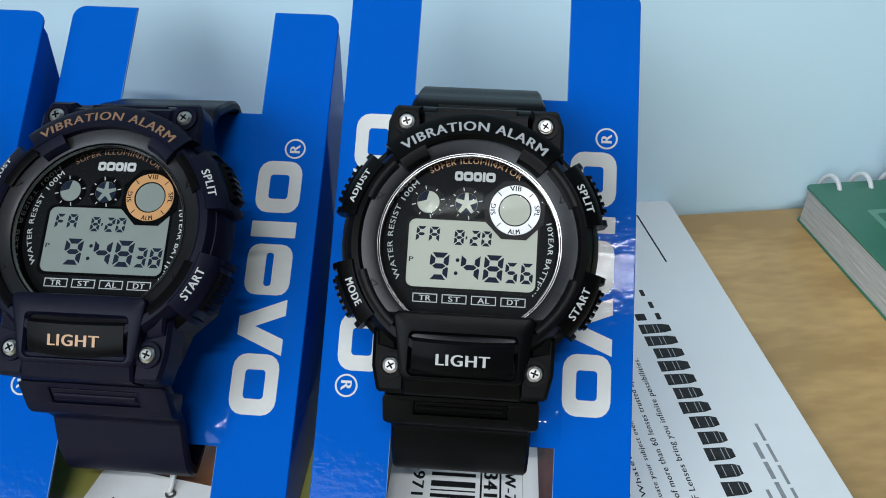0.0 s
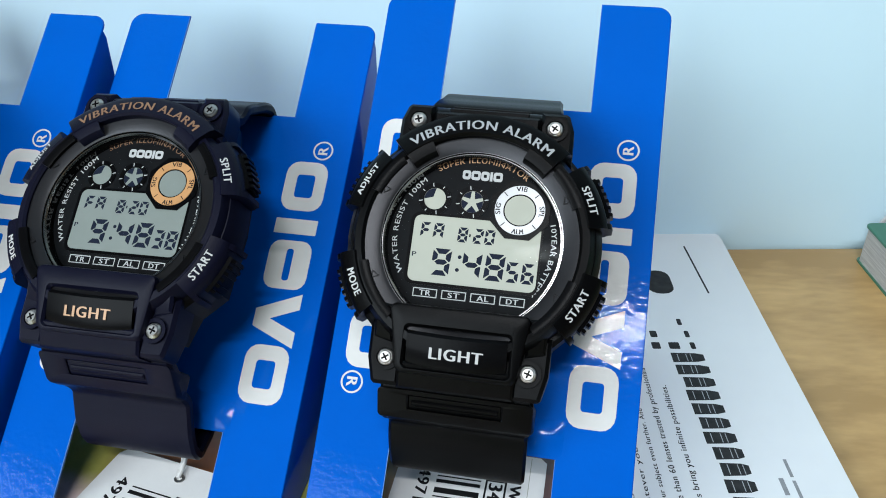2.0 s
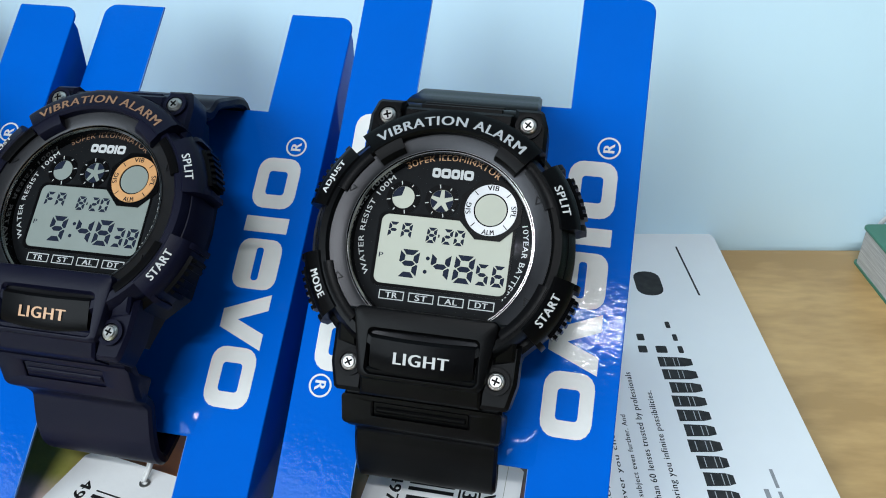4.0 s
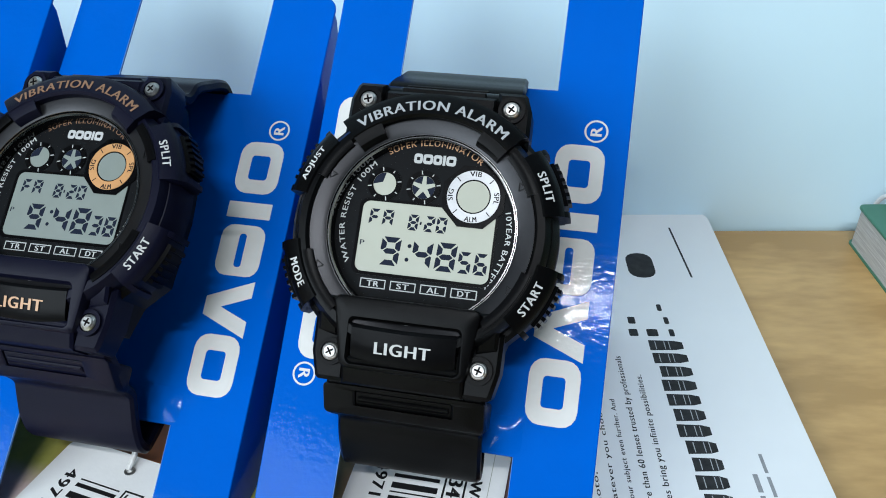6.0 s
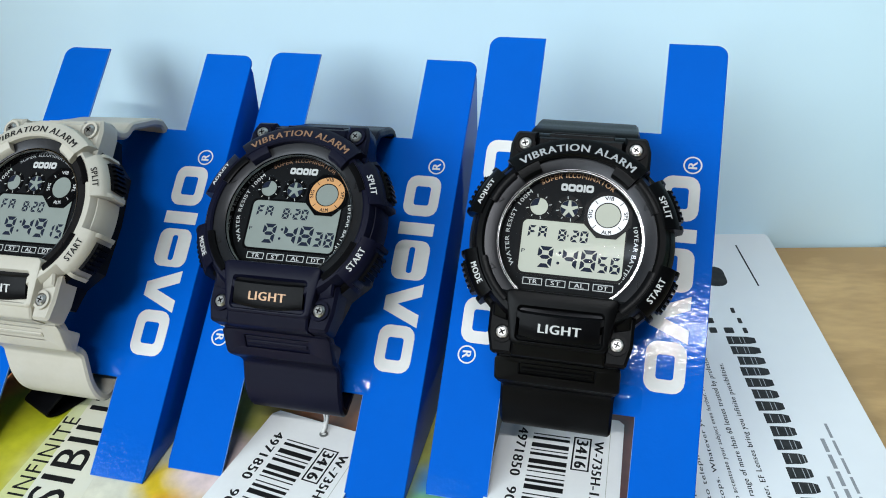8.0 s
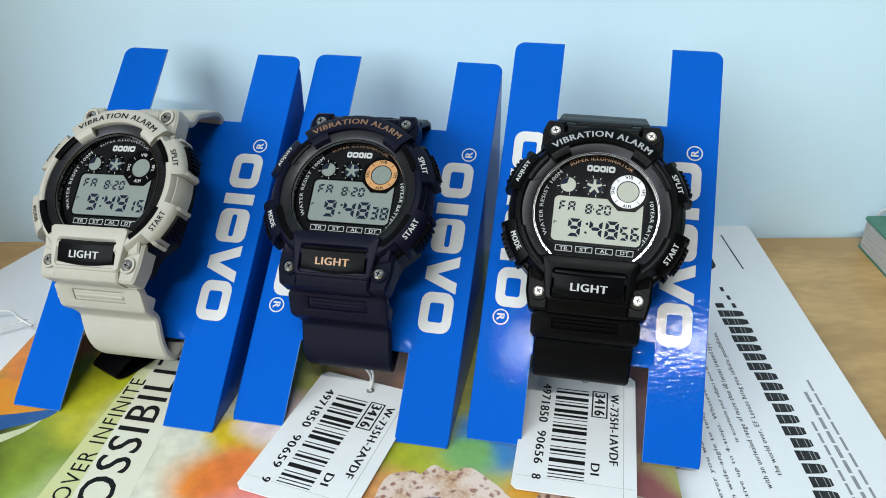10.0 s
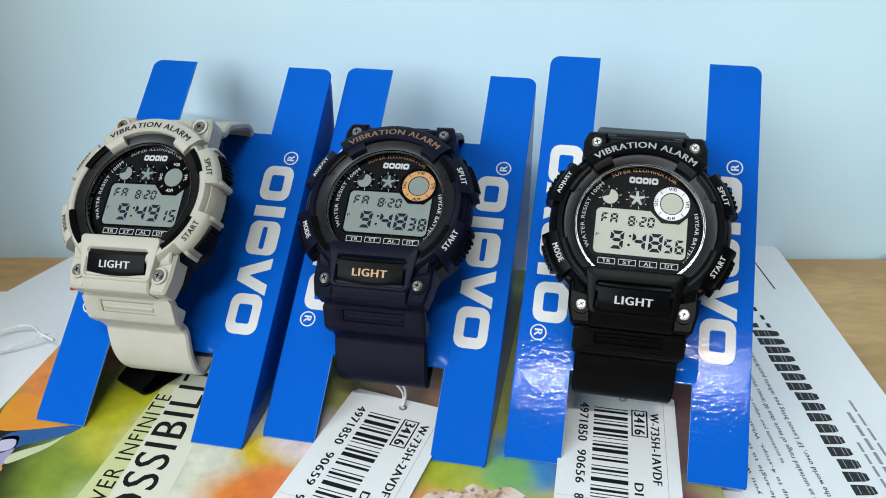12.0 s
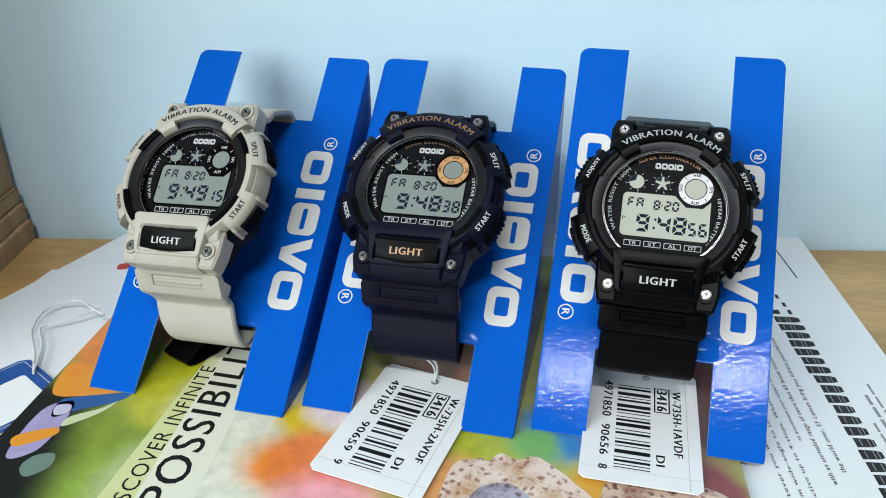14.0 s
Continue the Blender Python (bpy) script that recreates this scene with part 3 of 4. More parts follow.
    button = part("light_button", bm, BLACK_PLASTIC, top, "black light button with raised word", smooth=True)
    bm = bmesh.new()
    write(bm, "LIGHT", 9.7, 2.05, lambda x, y: (x + 0.1, y - 21.75, 2.52 + 0.24 * y - 0.5 * ((x + 0.1) / 9.3) ** 2), 0.025)
    part("lettering", bm, light_ink, button)

    # screws
    for sx in (1, -1):
        for sy in (1, -1):
            bm = bmesh.new()
            prism(bm, circle(0, 0, 1.55, 24), -0.6, 0.25, 0.25)
            prism(bm, circle(0, 0, 1.28, 24), 0.2, 0.5, 0.28)
            screw = part("screw", bm, STEEL, top, "small bright cross-head screw")
            screw.matrix_local = pose(sx * 13.3 * MM, sy * 23.3 * MM, -0.1 * MM, 0, 0, 20 * sx + 37 * sy)
            # shade of the cross slot, drawn as thin black bars on the head
            bm = bmesh.new()
            prism(bm, [(-0.75, -0.17), (0.75, -0.17), (0.75, 0.17), (-0.75, 0.17)], 0.45, 0.53)
            prism(bm, [(-0.17, 0.18), (0.17, 0.18), (0.17, 0.75), (-0.17, 0.75)], 0.45, 0.53)
            prism(bm, [(-0.17, -0.75), (0.17, -0.75), (0.17, -0.18), (-0.17, -0.18)], 0.45, 0.53)
            part("cross_slot_shade", bm, BLACK_PLASTIC, screw)

    # push buttons with ribs
    for sign in (1, -1):
        for mid in (25, -25):
            a = mid if sign > 0 else 180 - mid
            bm = bmesh.new()
            sweep(bm, [(24.6, -6.0), (24.6, -0.6), (26.2, -1.4), (26.4, -6.0)], a - 9, a + 9, 6)
            for k in range(6):
                b = a - 8 + 3 * k
                sweep(bm, [(26.1, -5.6), (26.1, -1.5), (26.9, -2.1), (27.0, -5.6)], b, b + 1.5, 1)
            part("push_button", bm, BLACK_PLASTIC, top, "ribbed black push button")

    # metal ring with arrows, chrome line, dial
    bm = bmesh.new()
    sweep(bm, [(17.25, -1.0), (17.25, 0.95), (18.0, 1.25), (20.15, 1.55), (20.15, -1.0)], 0, 360, 72)
    inner = part("inner_ring", bm, GUN_METAL, top, "dark metal ring inside the shell", smooth=True)
    for a, way in ((27, 1), (-27, -1), (153, 1), (207, -1)):
        bm = bmesh.new()
        ra = radians(a)
        spin = lambda u, v: (u * math.cos(ra) - v * math.sin(ra), u * math.sin(ra) + v * math.cos(ra))
        pts = [Vector(spin(18.5, 0.0)), Vector(spin(19.2, 1.25 * way)), Vector(spin(19.9, 0.0))]
        for p, q in ((pts[0], pts[1]), (pts[1], pts[2]), (pts[2], pts[0])):
            nrm = Vector((-(q - p).y, (q - p).x)).normalized() * 0.08
            prism(bm, [tuple(p - nrm), tuple(q - nrm), tuple(q + nrm), tuple(p + nrm)], 1.2, 1.58)
        part("arrow_mark", bm, BLACK_INK, inner)
    bm = bmesh.new()
    sweep(bm, [(16.55, 0.5), (16.75, 0.95), (16.9, 0.95), (17.0, 0.5)], 0, 360, 72)
    sweep(bm, [(17.05, 0.5), (17.12, 1.15), (17.22, 1.15), (17.24, 0.5)], 0, 360, 72)
    part("rim", bm, CHROME, top, "thin chrome rim round the glass", smooth=True)
    bm = bmesh.new()
    prism(bm, circle(0, 0, 17.0, 64), -1.0, 0.30)
    dial = part("dial", bm, DIAL_BLACK, top, "black dial with printed words")
    dial.matrix_local = pose(0, 0.8 * MM, -2.0 * MM)
    bm = bmesh.new()
    sweep(bm, [(16.45, -1.8), (16.6, 0.5), (17.3, 0.5), (17.3, -1.8)], 0, 360, 72)
    part("dial_wall", bm, GLOSS_BLACK, top, "polished black wall round the sunken dial", smooth=True)
    bm = bmesh.new()
    frame_plate(bm, rounded(-12.3, -9.7, 13.2, 4.4, 1.6, 6), rounded(-11.7, -9.1, 12.8, 3.9, 1.4, 6), 0.30, 0.42)
    prism(bm, circle(8.3, 6.4, 6.1, 8, math.tau / 16), 0.30, 0.52)
    part("display_frame", bm, BLACK_PLASTIC, dial)
    bm = bmesh.new()
    prism(bm, rounded(-11.7, -9.1, 12.8, 3.9, 1.4, 6), 0.28, 0.34)
    prism(bm, circle(8.3, 6.4, 2.9, 32), 0.5, 0.55)
    for cx in (-8.3, -1.0):
        prism(bm, circle(cx, 7.25, 2.15, 28), 0.28, 0.34)
    part("display", bm, lcd, dial, "grey liquid crystal display")
    bm = bmesh.new()
    frame_plate(bm, circle(8.3, 6.4, 4.8, 48), circle(8.3, 6.4, 3.15, 48), 0.5, 0.66)
    part("indicator_ring", bm, ring_mat, dial, "coloured ring round the mode window")
    bm = bmesh.new()
    for word, a, inward in (("VIB", 90, False), ("SPL", 0, False), ("ALM", -90, True), ("SIG", 180, False)):
        base = arc(4.2, a, 0.672, inward)
        write(bm, word, 2.1, 0.95, lambda x, y, f=base: (f(x, y)[0] + 8.3, f(x, y)[1] + 6.4, 0.672), 0.02)
    for a in (45, 135, 225, 315):
        f = flat(8.3 + 4.2 * math.cos(radians(a)), 6.4 + 4.2 * math.sin(radians(a)), 0.672, a)
        bm.faces.new([bm.verts.new(f(*p)) for p in ((-0.5, -0.09), (0.5, -0.09), (0.5, 0.09), (-0.5, 0.09))])
    part("lettering", bm, ring_ink, dial)
    bm = bmesh.new()
    for cx in (-8.3, -1.0):
        frame_plate(bm, circle(cx, 7.25, 3.15, 32), circle(cx, 7.25, 2.15, 32), 0.30, 0.45)
    part("counter_ring", bm, BLACK_PLASTIC, dial)

    # display figures
    bm = bmesh.new()
    z = 0.347
    for k, ch in enumerate(time.replace(":", "")):
        digit(bm, ch, -7.5 + k * 4.4 + (1.5 if k else 0.0), -7.6, 3.6, 5.2, z, 1.0, 0.06)
    for y in (-6.2, -3.7):
        bm.faces.new([bm.verts.new((x, yy, z)) for x, yy in circle(-2.35 + 0.09 * (y + 7), y, 0.38, 10)])
    for k, ch in enumerate(seconds):
        digit(bm, ch, 6.9 + k * 2.95, -7.55, 2.35, 3.9, z, 0.7, 0.06)
    for k, ch in enumerate("FR"):
        digit(bm, ch, -10.3 + k * 2.5, -0.5, 1.95, 3.0, z, 0.58, 0.06)
    for k, (ch, x) in enumerate((("8", -3.0), ("-", -1.2), ("2", 0.0), ("0", 2.2))):
        digit(bm, ch, x, -0.8, 1.85 if ch != "-" else 1.0, 2.9, z, 0.58, 0.06)
    write(bm, "P", 0.8, 0.9, flat(-10.9, -3.9, z))
    # dark sector in the first counter, star sectors in the second
    bm.faces.new([bm.verts.new((-8.3 + q * math.cos(radians(t)), 7.25 + q * math.sin(radians(t)), z)) for q, t in [(0.5, 135)] + [(2.12, 88 + 12 * k) for k in range(9)]])
    for k in range(5):
        a = radians(90 + 72 * k)
        for w in (-1, 1):
            b = a + w * radians(36)
            tip = 2.12
            bm.faces.new([bm.verts.new((-1.0 + q * math.cos(t), 7.25 + q * math.sin(t), z)) for q, t in ((0.75, b), (tip, a + w * radians(8)), (tip, a + w * radians(22)), (tip, b))])
    part("display_figures", bm, LCD_INK, dial, "dark seven-segment figures")

    # printing on the dial
    bm = bmesh.new()
    z = 0.312
    for k, word in enumerate(("TR", "ST", "AL", "DT")):
        x0 = -10.2 + k * 5.55
        frame_plate(bm, [(x0, -12.0), (x0 + 4.7, -12.0), (x0 + 4.7, -10.3), (x0, -10.3)], [(x0 + 0.18, -11.82), (x0 + 4.52, -11.82), (x0 + 4.52, -10.48), (x0 + 0.18, -10.48)], z - 0.01, z)
        write(bm, word, 2.2, 1.0, flat(x0 + 2.35, -11.15, z), 0.02)
    write(bm, "WATER RESIST 100M", 20.4, 1.0, arc(15.2, 172, z), 0.01)
    write(bm, "10YEAR BATTERY", 14.6, 1.0, arc(15.4, -11.5, z), 0.01)
    for x0, x1 in ((-3.5, -1.9), (-1.8, 0.0), (0.1, 1.7), (1.85, 2.35), (2.5, 4.3)):
        if x1 - x0 > 1:
            frame_plate(bm, rounded(x0, 11.65, x1, 13.5, 0.5), rounded(x0 + 0.5, 12.25, x1 - 0.5, 12.9, 0.15), z - 0.01, z)
        else:
            prism(bm, [(x0, 11.65), (x1, 11.65), (x1, 13.5), (x0, 13.5)], z - 0.01, z)
    for cx in (-8.3, -1.0):
        for k in range(8):
            a = radians(45 * k + 12)
            f = flat(cx + 2.78 * math.cos(a), 7.25 + 2.78 * math.sin(a), 0.462, math.degrees(a))
            h = 0.24 if k % 2 else 0.36
            bm.faces.new([bm.verts.new(f(*p)) for p in ((-h, -0.09), (h, -0.09), (h, 0.09), (-h, 0.09))])
    part("lettering", bm, WHITE_INK, dial, "small white printed words and marks")
    bm = bmesh.new()
    write(bm, "SUPER ILLUMINATOR", 18.6, 1.0, arc(15.6, 88, z), 0.01)
    part("lettering", bm, name_ink, dial)

    bm = bmesh.new()
    bm.faces.new([bm.verts.new((x, y, 0.85)) for x, y in circle(0, 0, 16.7, 64)])
    glass = part("glass", bm, GLASS, top, "clear flat watch glass")
    glass.visible_shadow = False

    # strap halves: from the lugs back round the middle panel of the stand
    upper = strap_rows([(25.2, -3.4, 0.4), (26.6, -3.6, 0.4), (27.9, -5.2, 0.3), (28.3, -7.6, 0.1), (27.8, -9.8, 0), (28.8, -12.4, 0), (31.6, -13.8, 0), (33.4, -16.0, -0.2), (35.2, -19.0, -0.5), (38.2, -24.0, -0.8), (39.2, -29.0, -1.2), (35.0, -34.5, -1.5), (20, -36.5, -1.8), (0, -37.0, -2)])
    bm = bmesh.new()
    ribbon(bm, [(y, z, g) for y, z, g in upper], 14.0, 2.4, 0.6)
    strap = part("upper_strap", bm, resin, top, smooth=True)
    bm = bmesh.new()
    prism(bm, rounded(-8.0, 25.8, 8.0, 27.2, 0.3), -6.4, -3.0, 0.25)
    prism(bm, rounded(-8.0, 27.6, 8.0, 28.9, 0.3), -9.5, -6.4, 0.25)
    part("strap_ridge", bm, resin, strap)
    if deep:
        front = [(-44.8, -29.5, -0.3), (-44.2, -26.0, -0.1), (-41.4, -22.9, 0), (-38.2, -20.8, 0), (-36.2, -19.6, 0), (-34.9, -18.6, 0), (-34.3, -16.4, 0.1), (-33.9, -13.4, 1.0), (-31.6, -10.6, 1.0), (-29.8, -8.4, 0.9), (-28.6, -6.4, 0.7), (-26.0, -5.2, 0.5)]
        base, slope = -6.5, 1.08
    else:
        front = [(-44.4, -25.5, -0.3), (-44.2, -20.5, -0.1), (-40.6, -16.5, 0), (-37.6, -14.2, 0.0), (-35.6, -13.2, 0.0), (-34.9, -11.8, 0.1), (-34.4, -9.0, 1.0), (-32.4, -6.6, 1.0), (-29.8, -5.0, 0.9), (-27.8, -4.6, 0.6), (-25.2, -4.4, 0.4)]
        base, slope = -3.7, 0.62
    lower = strap_rows([(0, -36.0, -2), (-20, -36.5, -1.8), (-36, -35.5, -1.4), (-42.6, -32.0, -0.8)] + front)
    bm = bmesh.new()
    ribbon(bm, [(y, z, g) for y, z, g in lower], 13.9, 2.4, 0.6, sway)
    strap = part("lower_strap", bm, resin, top, smooth=True)
    bm = bmesh.new()
    rise = lambda x, y: (y + 29.0) * slope
    sloped_frame(bm, rounded(-14.9, -34.3, 14.9, -28.8, 0.9, 6), rounded(-8.9, -32.3, 8.9, -29.7, 0.3, 6), -15.0, base + 0.25, 0.55, rise)
    part("strap_ridge", bm, resin, strap, smooth=True)
    bm = bmesh.new()
    prism(bm, rounded(-8.8, -32.2, 8.8, -29.8, 0.25), -14.0, base - 0.45, 0.1, rise)
    prism(bm, rounded(-8.4, -31.6, 8.4, -30.7, 0.25), -14.0, base + 0.1, 0.3, rise)
    part("strap_ridge", bm, resin, strap)
    return top


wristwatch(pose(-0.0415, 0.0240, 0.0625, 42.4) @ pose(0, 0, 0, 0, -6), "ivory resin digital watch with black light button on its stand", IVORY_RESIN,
           (BLACK_INK, BLACK_INK), WHITE_INK, BLACK_PLASTIC, WHITE_INK, GREY_INK, LCD_SHADED, "9:49", "15", True, 0.26)
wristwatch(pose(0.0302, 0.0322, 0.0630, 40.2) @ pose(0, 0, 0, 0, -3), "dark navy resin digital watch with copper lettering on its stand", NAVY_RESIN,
           (DULL_COPPER, WHITE_INK), COPPER_INK, COPPER_METAL, BLACK_INK, DULL_COPPER, LCD_SHADED, "9:48", "38", True, 0.05)
wristwatch(pose(0.1008, 0.0340, 0.0628, 47.6), "black resin digital watch with silver lettering on its stand", BLACK_RESIN,
           (GREY_INK, WHITE_INK), WHITE_INK, SILVER_METAL, BLACK_INK, COPPER_INK, LCD, "9:48", "56", False)

# ---- brochures and papers ----
white = thing("brochure", pose(0.165, 0.162, -0.0020, 0, 0, 10.5), "white glossy brochure back page printed with lenses on the table", "brochure")
bm = bmesh.new()
prism(bm, rounded(-212, -297, 1.5, 1.0, 5.0), -3.8, 0.0, 0.1)
cover = part("back_page", bm, PAPER, white)
Z = 0.03
for k in range(26):
    y = -70.4 - k * 5.13
    w = max(8.9 - 0.26 * k, 6.3) + 0.35 * math.sin(k * 2.3)
    x = -20.6 - w + 0.2 * math.sin(k)
    bm = bmesh.new()
    prism(bm, [(x, y), (x + w * 0.75, y + 0.2), (x + w, y + 0.8), (x + w, y + 3.3), (x + w * 0.75, y + 3.9), (x, y + 4.1)], Z - 0.02, Z)
    lens = part("printed_lens", bm, GREY_PRINT, cover)
    bm = bmesh.new()
    for dx in (1.6, 4.0, 5.2):
        prism(bm, [(x + dx, y + 0.5), (x + dx + 0.2, y + 0.5), (x + dx + 0.2, y + 3.6), (x + dx, y + 3.6)], Z, Z + 0.01)
    part("printed_line", bm, SILVER_METAL, lens)
for k, (x, y, w) in enumerate(((-24.5, -53.5, 1.3), (-33.5, -59.3, 2.0), (-23.6, -59.3, 1.3), (-34.0, -64.6, 2.4), (-29.2, -64.6, 3.0), (-23.2, -64.6, 1.4))):
    bm = bmesh.new()
    prism(bm, rounded(x, y, x + w, y + 3.0, 0.4), Z - 0.02, Z)
    part("printed_lens", bm, GREY_PRINT, cover)
bm = bmesh.new()
prism(bm, rounded(-29.5, -37.5, -21.4, -24.5, 3.6), Z - 0.02, Z)
part("printed_camera", bm, GREY_PRINT, cover)
bm = bmesh.new()
prism(bm, [(-11.6, -37.2), (-11.0, -37.2), (-12.2, -9.5), (-12.8, -9.5)], Z - 0.02, Z)
part("printed_line", bm, GREY_PRINT, cover)
LINES = ((-34.2, -114, 68, 2.0, "the world over, EF Lenses bring you infinite possibilities."), (-38.4, -113, 80, 2.0, "with an unrivaled range of more than 60 lenses trusted by professionals"),
         (-42.2, -112, 46, 1.6, "to accentuate your subject even further. And"), (-45.8, -136, 92, 1.6, "Stabilizer - effective up to 4-stops. Whatever you choose"),
         (-49.3, -136, 92, 1.6, "everything from wide-angle to telephoto, these lenses"), (-52.8, -136, 92, 1.6, "to shoot whatever you want, wherever you want it"))
for x, y, w, h, body in LINES:
    bm = bmesh.new()
    write(bm, body, w, h, flat(x, y, Z, 90), 0.012)
    part("printed_line", bm, GREY_PRINT, cover)
# lines that cannot be read
for x, y, w, h in ((-14.2, -141, 60, 1.1), (-17.2, -150, 50, 0.8), (-11.4, -138, 66, 0.8)):
    for k in range(10):
        u0, u1 = y - w / 2 + k * w / 10, y - w / 2 + (k + 0.84) * w / 10
        bm = bmesh.new()
        prism(bm, [(x - h / 2, u0), (x + h / 2, u0), (x + h / 2, u1), (x - h / 2, u1)], Z - 0.02, Z)
        part("printed_bar", bm, FAINT_PRINT, cover)

PICTURE = picture_material("printed_cover_picture", (0.42, 0.45, 0.10), [
    (-0.060, -0.040, 0.045, 0.25, 0.006, 0.010, 0.012),
    (-0.070, 0.020, 0.020, 0.3, 0.75, 0.24, 0.05),
    (-0.042, -0.020, 0.020, 0.35, 0.22, 0.30, 0.03),
    (-0.047, 0.010, 0.019, 0.4, 0.36, 0.38, 0.015),
    (-0.036, -0.046, 0.018, 0.5, 0.28, 0.40, 0.06),
    (-0.050, 0.002, 0.013, 0.5, 0.46, 0.46, 0.02),
    (-0.043, -0.008, 0.010, 0.5, 0.50, 0.48, 0.03),
    (-0.012, -0.040, 0.024, 0.5, 0.74, 0.72, 0.58),
    (-0.016, -0.005, 0.020, 0.5, 0.72, 0.70, 0.55),
    (0.002, -0.024, 0.010, 0.6, 0.85, 0.26, 0.03),
    (0.004, -0.004, 0.009, 0.4, 0.75, 0.52, 0.02),
    (0.012, -0.022, 0.013, 0.4, 0.80, 0.20, 0.04),
    (0.013, 0.004, 0.012, 0.3, 0.78, 0.62, 0.58),
    (0.022, -0.040, 0.016, 0.4, 0.85, 0.35, 0.38),
    (0.040, 0.030, 0.022, 0.5, 0.26, 0.10, 0.04),
    (0.060, -0.001, 0.014, 0.4, 0.42, 0.45, 0.03),
    (0.078, 0.006, 0.012, 0.4, 0.03, 0.22, 0.50),
    (0.072, -0.001, 0.007, 0.5, 0.18, 0.42, 0.10),
    (0.052, -0.022, 0.012, 0.4, 0.78, 0.36, 0.12),
    (0.110, 0.030, 0.030, 0.4, 0.20, 0.07, 0.06),
    (0.092, -0.014, 0.010, 0.4, 0.70, 0.36, 0.05),
    (0.118, -0.010, 0.013, 0.3, 0.25, 0.06, 0.05),
])
book = thing("brochure", Matrix.Translation((0, 0, 0)), "colourful glossy brochure cover lying under the card stands", "brochure")
bm = bmesh.new()
prism(bm, [(-69.0, -190), (149, -170), (128.5, 14), (124, 120), (-92, 100)], -1.9, 0.0)
front = part("front_cover", bm, PICTURE, book)
WHITE_STRIP = material("pale_printed_strip", (0.72, 0.73, 0.62), 0.3, second=(0.76, 0.72, 0.55), scale=20, mix=0.5, coat=0.35, coat_rough=0.15)
YELLOW_STRIP = material("pale_yellow_print", (0.60, 0.62, 0.22), 0.3, second=(0.66, 0.68, 0.42), scale=25, mix=0.5, coat=0.35, coat_rough=0.15)


def printed(name, outline, mat, z, label=""):
    bm = bmesh.new()
    prism(bm, outline, z - 0.02, z)
    return part(name, bm, mat, front, label)


printed("printed_strip", [(-36.0, -190), (-10.0, -190), (-40.5, 60), (-41.5, 60)], YELLOW_STRIP, 0.03)
printed("printed_strip", [(-13.0, -190), (4.0, -190), (-13.0, -50), (-19.0, 0), (-26, 60), (-41.4, 60)], WHITE_STRIP, 0.05)
bm = bmesh.new()
write(bm, "DISCOVER INFINITE", 68.0, 5.0, lambda x, y: (-32.7 - y - 0.085 * (x + 25), x - 21.5, 0.07), 0.0)
write(bm, "POSSIBILITIES", 97.0, 10.0, lambda x, y: (-23.6 - y - 0.115 * (x + 44), x + 1.0, 0.07), 0.008)
part("printed_line", bm, BLACK_INK, front, "black printed title words")


def blob(points, n=6):
    """A smooth closed outline through a few corner points."""
    pts = [Vector(p) for p in points]
    out, m = [], len(pts)
    for i in range(m):
        p0, p1, p2, p3 = pts[i - 1], pts[i], pts[(i + 1) % m], pts[(i + 2) % m]
        for k in range(n):
            t = k / n
            out.append(tuple(0.5 * (2 * p1 + (p2 - p0) * t + (2 * p0 - 5 * p1 + 4 * p2 - p3) * t * t + (3 * p1 - p0 - 3 * p2 + p3) * t ** 3)))
    return out


INK = {}
for name, a, b in (("blue", (0.012, 0.07, 0.24), (0.03, 0.13, 0.36)), ("purple", (0.30, 0.24, 0.50), (0.42, 0.38, 0.58)), ("orange", (0.78, 0.36, 0.03), (0.80, 0.26, 0.03)),
                   ("cream", (0.55, 0.60, 0.34), (0.62, 0.66, 0.42)), ("pale", (0.10, 0.16, 0.14), (0.16, 0.24, 0.20)), ("lilac", (0.50, 0.46, 0.62), (0.60, 0.56, 0.70))):
    INK[name] = material("printed_" + name, a, 0.3, second=b, scale=60, mix=0.6, coat=0.35, coat_rough=0.15)


def shell_print(name, ground, pale, dot):
    """A printed shell: pale and dark patches with small round dots."""
    m = material(name, ground, 0.3, second=pale, scale=110, mix=0.8, coat=0.35, coat_rough=0.15)
    t = m.node_tree
    p = t.nodes["Principled BSDF"]
    old = p.inputs["Base Color"].links[0].from_socket
    where, cells = t.nodes.new("ShaderNodeTexCoord"), t.nodes.new("ShaderNodeTexVoronoi")
    cells.inputs["Scale"].default_value, cells.inputs["Randomness"].default_value = 420.0, 1.0
    size = t.nodes.new("ShaderNodeMapRange")
    size.inputs["From Min"].default_value, size.inputs["From Max"].default_value = 0.22, 0.42
    size.inputs["To Min"].default_value, size.inputs["To Max"].default_value = 0.85, 0.0
    blend = t.nodes.new("ShaderNodeMix")
    blend.data_type = "RGBA"
    blend.inputs["B"].default_value = (*dot, 1)
    wobble, bent = t.nodes.new("ShaderNodeTexNoise"), t.nodes.new("ShaderNodeVectorMath")
    wobble.inputs["Scale"].default_value, wobble.inputs["Detail"].default_value = 350.0, 5.0
    bent.operation, bent.inputs[1].default_value = "MULTIPLY_ADD", (0.0035, 0.0035, 0.0)
    t.links.new(where.outputs["Object"], wobble.inputs["Vector"])
    t.links.new(wobble.outputs["Color"], bent.inputs[0])
    t.links.new(where.outputs["Object"], bent.inputs[2])
    t.links.new(bent.outputs["Vector"], cells.inputs["Vector"])
    t.links.new(cells.outputs["Distance"], size.inputs["Value"])
    t.links.new(size.outputs["Result"], blend.inputs["Factor"])
    t.links.new(old, blend.inputs["A"])
    t.links.new(blend.outputs["Result"], p.inputs["Base Color"])
    return m


